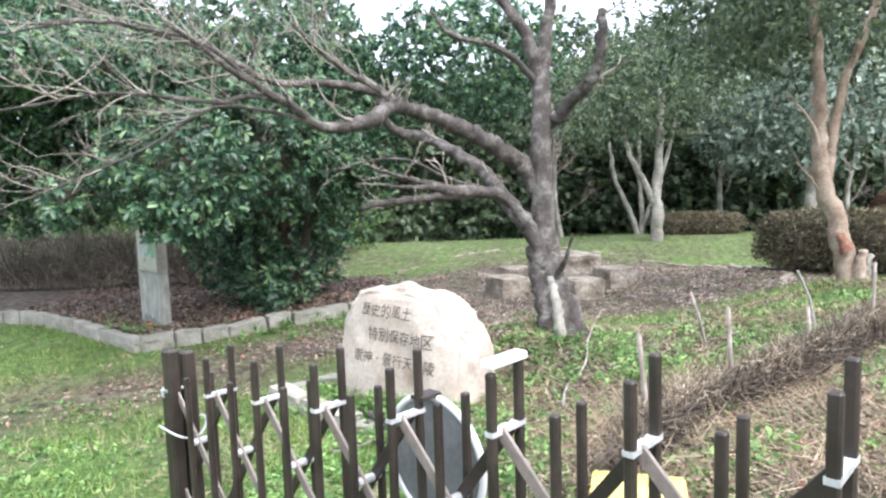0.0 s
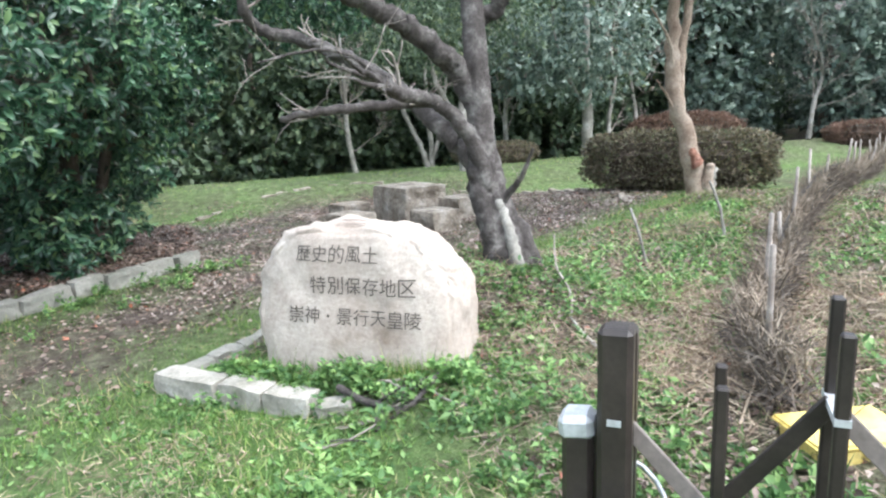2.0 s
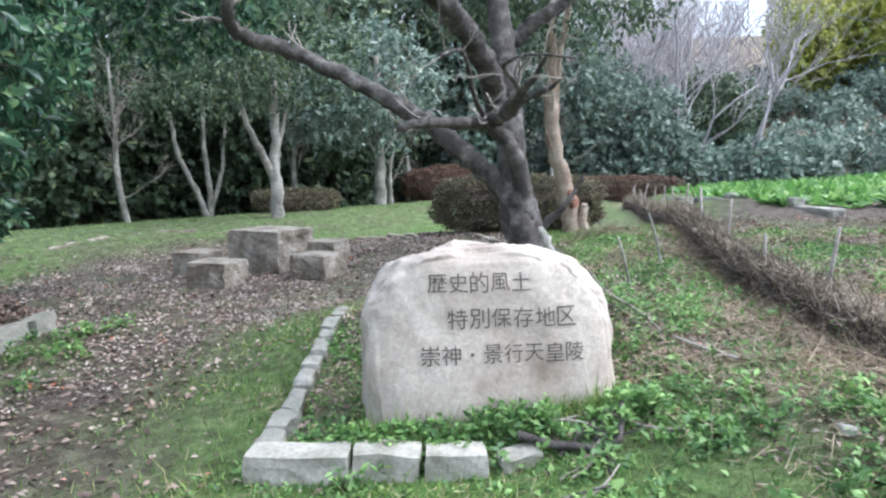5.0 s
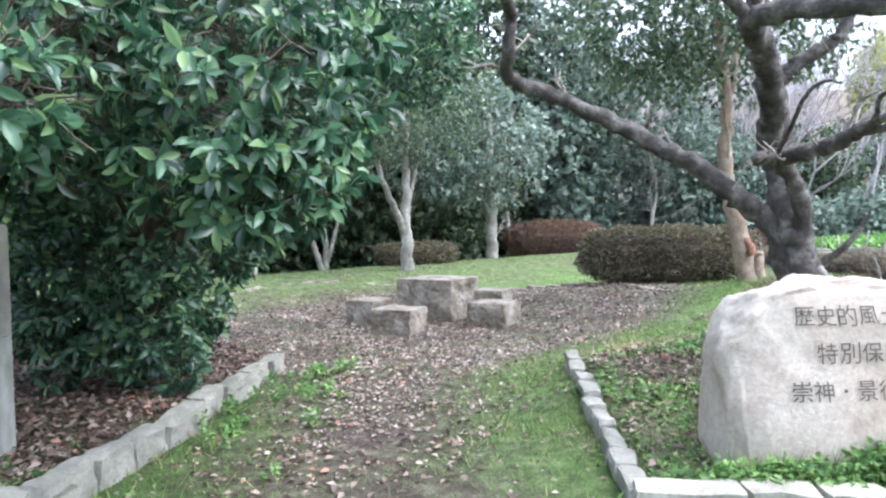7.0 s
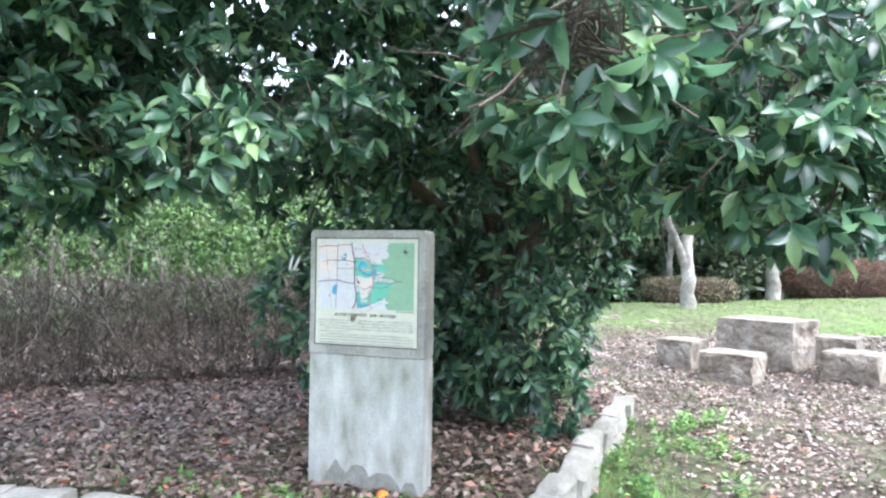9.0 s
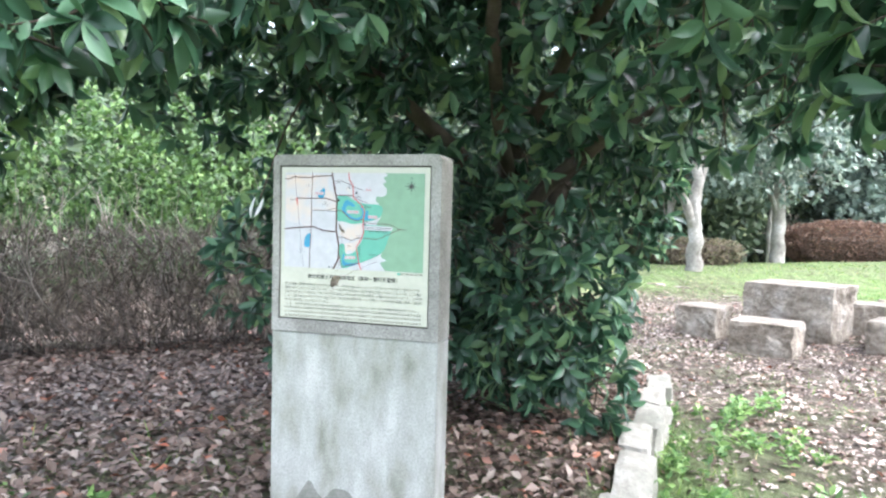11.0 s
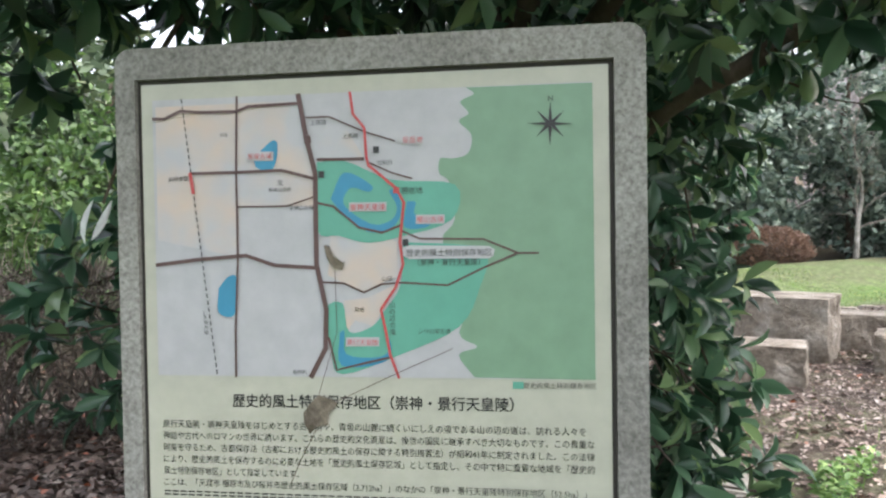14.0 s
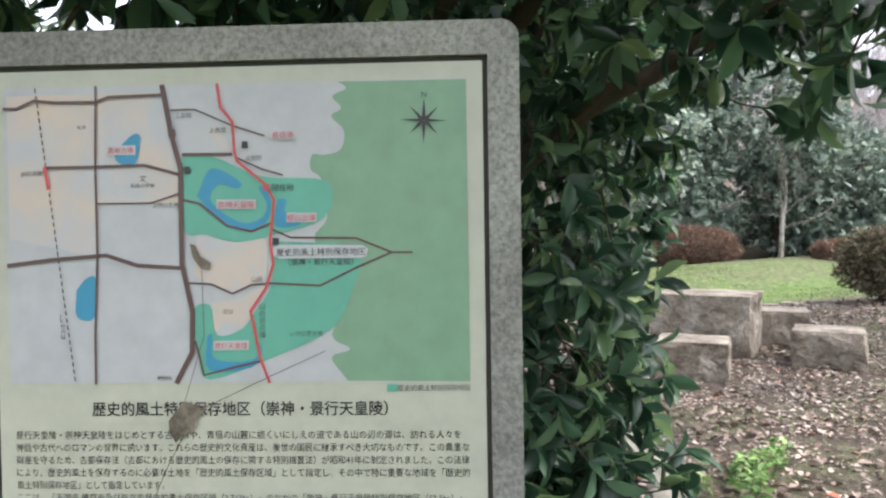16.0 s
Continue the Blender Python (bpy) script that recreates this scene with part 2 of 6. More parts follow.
BROAD_T = np.array([(0, 2, 1), (0, 3, 2), (1, 2, 5), (1, 5, 4), (2, 3, 6), (2, 6, 5), (4, 5, 7), (5, 6, 7)])
BLADE_V = np.array([(-0.5, 0, 0), (0.5, 0, 0), (0.0, 1, 0.15)])
BLADE_T = np.array([(0, 1, 2)])
QUAD_V = np.array([(-0.5, 0, 0), (0.5, 0.1, 0.05), (0.35, 1, -0.05), (-0.4, 0.9, 0.08)])
QUAD_T = np.array([(0, 1, 2), (0, 2, 3)])


def unit(v):
    return v / np.maximum(np.linalg.norm(v, axis=1, keepdims=True), 1e-6)


def scatter(name, at, way, length, width, material, shape=(LEAF_V, LEAF_T), facing=None):
    """One mesh of many leaves: each starts at `at`, runs along `way`, and turns its face about that."""
    n = len(at)
    y = unit(np.asarray(way, float))
    ref = rng.normal(size=(n, 3)) * 0.6 + np.array([0, 0, 1.0]) if facing is None else facing
    x = unit(np.cross(y, ref))
    z = np.cross(x, y)
    sv, st = shape
    length, width = np.broadcast_to(length, n), np.broadcast_to(width, n)
    v = at[:, None] + sv[None, :, 0, None] * x[:, None] * width[:, None, None] + sv[None, :, 1, None] * y[:, None] * length[:, None, None] + sv[None, :, 2, None] * z[:, None] * length[:, None, None]
    t = st[None] + (np.arange(n) * len(sv))[:, None, None]
    return raw_mesh(name, v.reshape(-1, 3), t.reshape(-1, 3), material)


def tube_arrays(points, radii, sides=7, wobble=0.0):
    """Vertices and triangles of a tapered limb along points."""
    p = np.asarray(points, float)
    d = unit(np.gradient(p, axis=0))
    ref = np.array([0.3, 0.2, 1.0]) if abs(d[0, 2]) < 0.8 else np.array([1.0, 0.2, 0])
    a = unit(np.cross(d, ref[None]))
    b = np.cross(d, a)
    ang = np.arange(sides) * 2 * np.pi / sides
    r = np.asarray(radii, float)[:, None] * (1 + wobble * rng.normal(size=(len(p), sides)))
    v = p[:, None] + r[..., None] * (np.cos(ang)[None, :, None] * a[:, None] + np.sin(ang)[None, :, None] * b[:, None])
    i = np.arange(len(p) - 1)[:, None] * sides + np.arange(sides)[None]
    j = np.arange(len(p) - 1)[:, None] * sides + (np.arange(sides)[None] + 1) % sides
    t = np.concatenate([np.stack([i, j, j + sides], -1).reshape(-1, 3), np.stack([i, j + sides, i + sides], -1).reshape(-1, 3)])
    base = len(p) * sides
    v = np.concatenate([v.reshape(-1, 3), p[-1:] + d[-1:] * r[-1:, :1] * 0.5])
    last = (len(p) - 1) * sides + np.arange(sides)
    t = np.concatenate([t, np.stack([last, (len(p) - 1) * sides + (np.arange(sides) + 1) % sides, np.full(sides, base)], -1)])
    return v, t


def smooth_line(points, steps=6):
    """A Catmull-Rom line through a few points."""
    p = [Vector(q) for q in points]
    p = [p[0] * 2 - p[1]] + p + [p[-1] * 2 - p[-2]]
    out = []
    for k in range(1, len(p) - 2):
        for s in range(steps):
            t = s / steps
            a, b, c, d = p[k - 1], p[k], p[k + 1], p[k + 2]
            out.append(0.5 * (2 * b + (c - a) * t + (2 * a - 5 * b + 4 * c - d) * t * t + (3 * b - a - 3 * c + d) * t ** 3))
    return np.array([*out, p[-2]])


def limb(points, r0, r1, sides=8, steps=6, wobble=0.06):
    line = smooth_line(points, steps)
    line[1:-1] += rng.normal(size=(len(line) - 2, 3)) * r0 * 0.12
    return tube_arrays(line, np.linspace(r0, r1, len(line)), sides, wobble), line


def join(arrays):
    vs, ts, n = [], [], 0
    for v, t in arrays:
        vs.append(v), ts.append(t + n)
        n += len(v)
    return np.concatenate(vs), np.concatenate(ts)


def twigs(start, way, length, radius, depth, out, spread=0.7, up=0.25, sides=4, kids=3):
    """A branching twig, added to out as tubes."""
    n = 5
    pts, d = [np.array(start, float)], np.array(way, float)
    for _ in range(n):
        d = d + rng.normal(size=3) * 0.16 + np.array([0, 0, up * 0.12])
        d /= np.linalg.norm(d)
        pts.append(pts[-1] + d * length / n)
    out.append(tube_arrays(pts, np.linspace(radius, radius * 0.45, n + 1), sides))
    if depth:
        for _ in range(kids):
            k = rng.integers(2, n + 1)
            w = d + rng.normal(size=3) * spread + np.array([0, 0, up])
            twigs(pts[k], w / np.linalg.norm(w), length * rng.uniform(0.5, 0.75), radius * 0.5, depth - 1, out, spread, up, 3, kids)


def shell(centre, radii, n, inner=0.55):
    """Points and outward ways in the outer part of an ellipsoid."""
    d = unit(rng.normal(size=(n, 3)))
    r = rng.uniform(inner ** 2, 1, n) ** 0.5
    p = np.array(centre) + d * r[:, None] * np.array(radii)
    return p, unit(d / np.array(radii))


def sprays(blobs, per, leaves, length, droop=0.35, inner=0.5, gaps=0.0, floor=None, reach=0.22):
    """Leaf starts and ways: rosettes of leaves on twigs all through some blobs."""
    ps, ws = [], []
    for c, r in blobs:
        n = int(per * (r[0] * r[1] + r[0] * r[2] + r[1] * r[2]) / 3)
        p, d = shell(c, r, n, inner)
        if gaps:
            keep = np.array([noise.noise(Vector(q) * 1.6) > -0.45 + gaps * 0.5 - 0.3 * rng.random() for q in p])
            p, d = p[keep], d[keep]
        ps.append(p), ws.append(d)
    p, d = np.concatenate(ps), np.concatenate(ws)
    if floor is not None:
        keep = p[:, 2] > floor
        p, d = p[keep], d[keep]
    axis = unit(d + rng.normal(size=d.shape) * 0.5 + np.array([0, 0, -droop]))
    at = np.repeat(p, leaves, 0)
    ax = np.repeat(axis, leaves, 0)
    at = at + ax * rng.uniform(0, reach, (len(at), 1))
    way = unit(ax * 0.6 + rng.normal(size=ax.shape) * 0.62 + np.array([0, 0, -droop * 0.6]))
    return at, way, length * rng.uniform(0.6, 1.15, len(at))


# ---- lie of the land ----
def ease(t):
    t = np.clip(t, 0, 1)
    return t * t * (3 - 2 * t)


KERB_LINE = [(-9.0, 11.6), (-6.4, 10.55), (-5.3, 9.72), (-4.0, 8.55), (-2.65, 9.72), (-1.28, 10.95)]
BED = [(-1.68, 6.38), (0.74, 8.62), (2.2, 7.6), (-0.1, 4.75)]
FENCE_LINE = [(0.9, 3.4), (1.55, 4.25), (2.5, 4.9), (3.84, 5.92), (5.4, 6.9), (7.4, 8.0), (12.9, 11.4), (20, 15.6)]


def in_left_bed(x, y):
    """1 behind the kerb under the evergreen."""
    line = np.interp(x, [p[0] for p in KERB_LINE], [p[1] for p in KERB_LINE])
    return np.clip((y - line - 0.06) / 0.10, 0, 1) * ease((-1.0 - x) / 0.5) * (1 - ease((y - 13) / 2.5))


def in_bed(x, y):
    (ax, ay), (bx, by), _, (dx, dy) = BED
    ux, uy = bx - ax, by - ay
    lu = math.hypot(ux, uy)
    vx, vy = dx - ax, dy - ay
    lv = math.hypot(vx, vy)
    u = ((x - ax) * ux + (y - ay) * uy) / lu
    v = ((x - ax) * vx + (y - ay) * vy) / lv
    return np.clip((u - 0.08) / 0.1, 0, 1) * np.clip((v - 0.08) / 0.1, 0, 1) * (1 - ease((u - 2.6) / 0.8)) * (1 - ease((v - 1.5) / 0.8))


def past_fence(x, y):
    line = np.interp(x, [p[0] for p in FENCE_LINE], [p[1] for p in FENCE_LINE])
    return np.clip((line - y) / 1.2, 0, 1) * (x > 0.9) * ease((x - 0.9) / 2.0)


def land(x, y):
    x, y = np.asarray(x, float), np.asarray(y, float)
    z = -0.63 + 0.105 * np.clip(5.6 - y, 0, 7) + 0 * x
    z = z + 0.30 * ease((x + 1) / 2) * (1 - ease((y - 7) / 3)) * ease((y - 1.0) / 3)
    z = z + 0.35 * ease((x - 1) / 5) * (1 - ease((y - 11) / 4)) * ease((y - 1.0) / 3)
    z = z + 0.28 * np.exp(-((x - 1.05) ** 2 + (y - 6.3) ** 2) / 0.8)
    z = z + 0.15 * np.exp(-((x - 5.4) ** 2 + (y - 8.8) ** 2) / 1.2)
    z = z + 0.40 * ease((y - 14.8) / 2.2)
    z = z - 0.42 * ease((y - 18.4) / 2.4) * (1 - ease((x - 19) / 5))
    z = z + 0.17 * in_left_bed(x, y) + 0.10 * in_bed(x, y)
    z = z + 0.35 * past_fence(x, y) * ease((x - 4) / 6)
    z = z + 16 * ease((np.hypot(x - 2, y - 8) - 26) / 60) * ease((x + 0.35 * y - 4) / 30)
    return z


def land_z(x, y):
    return float(land(x, y))


def turf(x, y):
    """How much grass grows at a place, 0 to 1."""
    path = np.exp(-(((x - (-3.4 + 0.9 * (y - 6.8))) / 1.5) ** 2)) * ease((y - 4.4) / 2.6) * (1 - ease((y - 11) / 1.5))
    plaza = 1 - ease((np.hypot((x - 2.6) / 1.45, y - 12.3) - 2.6) / 1.3)
    g = 0.85 - 0.75 * np.clip(path + plaza, 0, 1) - 0.65 * in_left_bed(x, y)
    g = g - 0.7 * ease((-2.0 - x) / 1.0) * ease((y - 11) / 1.0) * (1 - ease((y - 17) / 2))
    g = g - 0.6 * ease((x + 0.4) / 1.0) * (1 - ease((y - 6.5) / 2)) - 0.4 * in_bed(x, y)
    g = g - 0.35 * ease((x - 6) / 2) * (1 - ease((y - 13) / 2))
    g = g - 0.4 * ease((np.hypot(x, y - 8) - 16) / 10) - 0.3 * ease((y - 14.5) / 1.5)
    return np.clip(g, 0.0, 1)


def dry(x, y):
    """How much dead straw lies at a place."""
    d = 0.55 * np.exp(-((x - 1.5) / 1.1) ** 2 - ((y - 4.5) / 1.3) ** 2) + 0.4 * np.exp(-((x - 2.6) / 1.3) ** 2 - ((y - 3.6) / 1.0) ** 2)
    line = np.interp(x, [p[0] for p in FENCE_LINE], [p[1] for p in FENCE_LINE])
    d = d + 0.8 * ease((np.hypot(x - 2, y - 8) - 24) / 8) * ease((x - 14) / 5)
    return np.clip(d + 0.7 * (x > 0.9) * np.exp(-((y - line) / 0.3) ** 2), 0, 1)


def axis_steps(lo, hi, step, far):
    mid = np.arange(lo, hi + 1e-6, step)
    out = [step]
    while sum(out) < far:
        out.append(out[-1] * 1.25)
    o = np.cumsum(out)
    return np.concatenate([(lo - o)[::-1], mid, hi + o])


def build_ground():
    xs, ys = axis_steps(-9, 13, 0.11, 700), axis_steps(-2.5, 21, 0.11, 700)
    gx, gy = np.meshgrid(xs, ys)
    z = land(gx, gy)
    near = (np.abs(gx - 2) < 12) & (np.abs(gy - 9) < 13)
    lump = np.array([noise.noise(Vector((a * 1.7, b * 1.7, 0))) + 0.5 * noise.noise(Vector((a * 5, b * 5, 3))) if k else 0 for a, b, k in zip(gx.ravel(), gy.ravel(), near.ravel())]).reshape(gx.shape)
    z = z + 0.022 * lump
    nx = len(xs)
    i = (np.arange(len(ys) - 1)[:, None] * nx + np.arange(nx - 1)[None]).ravel()
    t = np.concatenate([np.stack([i, i + 1, i + nx + 1], -1), np.stack([i, i + nx + 1, i + nx], -1)])
    me = raw_mesh("ground", np.stack([gx, gy, z], -1).reshape(-1, 3), t, ground_material())
    col = me.color_attributes.new("cover", "FLOAT_COLOR", "POINT")
    data = np.stack([turf(gx, gy), dry(gx, gy), 0 * gx, 0 * gx + 1], -1).astype(np.float32)
    col.data.foreach_set("color", data.ravel())
    ob = part("ground", me, None, None, smooth=True)
    tagged(ob, "grassy earth with brown leaf litter and worn path", "ground", kind="structure")


build_ground()

# ---- stones ----


def lumpy_block(size, seed, cuts=5, rough=0.035, top_flat=0.35, round_off=0.1):
    """A roughly hewn block standing on z = 0, with a flatter top."""
    sx, sy, sz = size
    bm = bmesh.new()
    bmesh.ops.create_cube(bm, size=1)
    bmesh.ops.subdivide_edges(bm, edges=bm.edges[:], cuts=cuts, use_grid_fill=True)
    for v in bm.verts:
        c = v.co
        n = sum(abs(abs(k) - 0.5) < 1e-4 for k in c)
        p = Vector((c.x * sx, c.y * sy, (c.z + 0.5) * sz))
        if n > 1:
            p -= Vector((c.x * sx, c.y * sy, c.z * sz)) * round_off * (n - 1) * 0.35
        q = p * 5 + Vector((seed * 7.3, seed * 3.1, seed))
        d = noise.noise_vector(q) * rough + noise.noise_vector(q * 3.1) * rough * 0.4
        if c.z > 0.49:
            d *= 0.5
            d.z *= top_flat * 2
        v.co = p + d
    return bm


def kerb_stones(name, label, line, width, height, long, material, sink=0.08, jitter=0.03, category="kerb", gap=0.02, rough=0.034, rounding=0.16):
    """A row of separate kerb stones along a line in plan."""
    thing = empty(name, label, category, at=(*line[0], land_z(*line[0])))
    pts = [Vector(p) for p in line]
    k = 0
    for a, b in zip(pts, pts[1:]):
        d = b - a
        n = max(1, round(d.length / long))
        cuts = np.cumsum(rng.uniform(0.75, 1.3, n))
        cuts = np.concatenate([[0], cuts / cuts[-1]])
        for s, e in zip(cuts, cuts[1:]):
            m = a + d * (s + e) / 2
            bm = lumpy_block((d.length * (e - s) - gap, width * rng.uniform(0.85, 1.1), height + sink), k + len(name), 4, rough, 0.7, rounding)
            side = Vector((-d.y, d.x)).normalized()
            low = min(land_z(*(m + side * 0.22)), land_z(*(m - side * 0.22)))
            bm.transform(pose(m.x + rng.normal() * jitter * 0.4, m.y + rng.normal() * jitter * 0.4, low - sink + rng.normal() * jitter * 0.3, rng.normal() * 2, rng.normal() * 2, math.degrees(math.atan2(d.y, d.x)) + rng.normal() * 2.5))
            part("stone", bm, material, thing)
            k += 1
    return thing


def text_mesh(body, width=None, height=None, bold=0.0):
    """Flat lettering centred on the origin in the xy plane, fitted to a width or a height."""
    cu = bpy.data.curves.new("lettering", "FONT")
    cu.body, cu.resolution_u, cu.offset = body, 2, bold
    ob = new("lettering", cu)
    bpy.context.view_layer.update()
    me = bpy.data.meshes.new_from_object(ob.evaluated_get(bpy.context.evaluated_depsgraph_get()))
    bpy.data.objects.remove(ob)
    me.materials.clear()
    co = np.empty(len(me.vertices) * 3, np.float32)
    me.vertices.foreach_get("co", co)
    co = co.reshape(-1, 3)
    lo, hi = co.min(0), co.max(0)
    s = width / (hi[0] - lo[0]) if width else height / (hi[1] - lo[1])
    co = (co - (lo + hi) / 2) * s
    if width and height:
        co[:, 1] *= height / max((hi[1] - lo[1]) * s, 1e-6)
    me.vertices.foreach_set("co", co.ravel())
    me.update()
    return me


ROCK_AT, ROCK_TURN = (-0.32, 5.89), -41.0
ROCK_POSE = pose(ROCK_AT[0], ROCK_AT[1], land_z(*ROCK_AT) + 0.04, -4, 0, ROCK_TURN)


def monument():
    """The inscribed boulder: a slab with a nearly flat face, sloping shoulders and broken sides."""
    thing = empty("stone_monument", "pale granite boulder with three lines of cut lettering", "monument", at=(*ROCK_AT, land_z(*ROCK_AT)))
    bm = bmesh.new()
    bmesh.ops.create_icosphere(bm, subdivisions=6, radius=1)
    for v in bm.verts:
        c = v.co.copy()
        s = [math.copysign(abs(k) ** e, k) for k, e in zip(c, (0.5, 0.62, 0.52))]
        top = max(0.0, s[2])
        x = 0.02 + s[0] * (0.79 - 0.07 * top ** 3 - (0.20 if s[0] > 0 else 0.08) * top ** 2.2)
        y = s[1] * (0.33 - 0.08 * top)
        z = 0.17 + s[2] * 0.83 - 0.05 * max(0, s[0]) * top
        z = z if z < 0.84 else 0.84 + (z - 0.84) * 0.6
        p = Vector((x, y, z))
        q = p * 3.2
        d = noise.noise_vector(q + Vector((4, 1, 0))) * 0.05 + noise.noise_vector(q * 3) * 0.024 + noise.noise_vector(q * 8) * 0.012
        face = 1.0 if s[1] > -0.75 else 0.36
        p += d * face
        v.co = p
    bm.transform(ROCK_POSE)
    bm.normal_update()
    rock = part("boulder", bm, GRANITE, thing, smooth=True)
    from mathutils.bvhtree import BVHTree
    bm2 = bmesh.new()
    bm2.from_mesh(rock.data)
    tree = BVHTree.FromBMesh(bm2)
    back = (ROCK_POSE.to_3x3() @ Vector((0, 1, 0))).normalized()
    for body, u, z, w in (("歴史的風土", -0.08, 0.73, 0.62), ("特別保存地区", 0.11, 0.522, 0.78), ("崇神・景行天皇陵", 0.05, 0.315, 0.98)):
        pitch = w / len(body)
        for k, ch in enumerate(body):
            me = text_mesh(ch, width=pitch * (0.18 if ch == "・" else 0.9))
            tb = bmesh.new()
            tb.from_mesh(me)
            bmesh.ops.triangulate(tb, faces=tb.faces[:])
            for v in tb.verts:
                start = ROCK_POSE @ Vector((u + (k + 0.5) * pitch - w / 2 + v.co.x, -1.2, z + v.co.y))
                hit = tree.ray_cast(start, back)
                v.co = (hit[0] if hit[0] else start + back * 0.9) - back * 0.011
            part("cut_character", tb, INK_CUT, thing)
    bm2.free()


monument()
kerb_stones("stone_kerb", "pale rough stone kerb round the evergreen bed", KERB_LINE, 0.17, 0.19, 0.5, KERB, jitter=0.035, rounding=0.1)
kerb_stones("bed_kerb", "pale rough stone blocks edging the monument's bed", [BED[1], BED[0]], 0.14, 0.14, 0.36, KERB)
kerb_stones("bed_kerb", "large pale granite blocks edging the monument's bed", [(-1.72, 6.44), (-0.8, 5.52)], 0.2, 0.16, 0.45, KERB_PALE, sink=0.12, jitter=0.02, gap=0.012, rough=0.022, rounding=0.06)
ring = [(2.0 + 4.0 * math.cos(radians(a)), 12.5 + 4.0 * math.sin(radians(a))) for a in range(-40, 150, 6)]
kerb_stones("plaza_edging", "low mossy stones edging the seating place", ring, 0.12, 0.05, 0.55, BLOCK, jitter=0.06)


def stone_seat(name, label, category, at, turn, size, seed, group=""):
    z = land_z(*at)
    bm = lumpy_block(size, seed, 9, 0.034, 0.1, 0.05)
    bm.transform(pose(at[0], at[1], z - 0.03, 0, 0, turn))
    ob = part(name, bm, BLOCK, None, smooth=False)
    return tagged(ob, label, category, group)


stone_seat("stone_table", "square rough-hewn stone table block on the litter", "table", (2.34, 12.35), 15, (0.86, 1.0, 0.66), 1)
for k, (at, turn, size) in enumerate((((1.14, 11.88), 25, (0.55, 0.62, 0.38)), ((1.4, 12.95), 22, (0.55, 0.5, 0.40)), ((2.32, 11.14), 18, (0.55, 0.6, 0.36)), ((3.05, 11.85), 24, (0.55, 0.5, 0.38)))):
    stone_seat("stone_stool", "low rough-hewn stone stool beside the stone table", "stool", at, turn, size, k + 3, "stools round the stone table")

# ---- information sign ----
SIGN_POSE = pose(-4.27, 9.54, 0, 0, 0, -43.4)  # x along the face, -y towards the reader
CREAM = plain("sign_cream", (0.46, 0.46, 0.375), 0.45)
PAPER = plain("map_white", (0.45, 0.45, 0.46), 0.45)


def faded(name, color, under):
    """Printed colour worn away in soft blotches over the paper."""
    m, nt, bs = nodes_of(name)
    nt.links.new(mix(nt, ramp(nt, noise_node(nt, 9.0, 3.0), [(0.4, (0, 0, 0)), (0.62, (1, 1, 1))]), color, under), bs.inputs["Base Color"])
    bs.inputs["Roughness"].default_value = 0.45
    return m


def flat(name, outline, depth, material, parent, label="", thick=0.0):
    """A flat shape on the sign's face: outline in metres across and up, depth proud of the board."""
    bm = bmesh.new()
    f = bm.faces.new([bm.verts.new((x, -depth, z)) for x, z in outline])
    f.normal_update()
    bmesh.ops.triangulate(bm, faces=[f], ngon_method="EAR_CLIP")
    bm.normal_update()
    bm.transform(SIGN_POSE)
    return part(name, bm, material, parent, label)


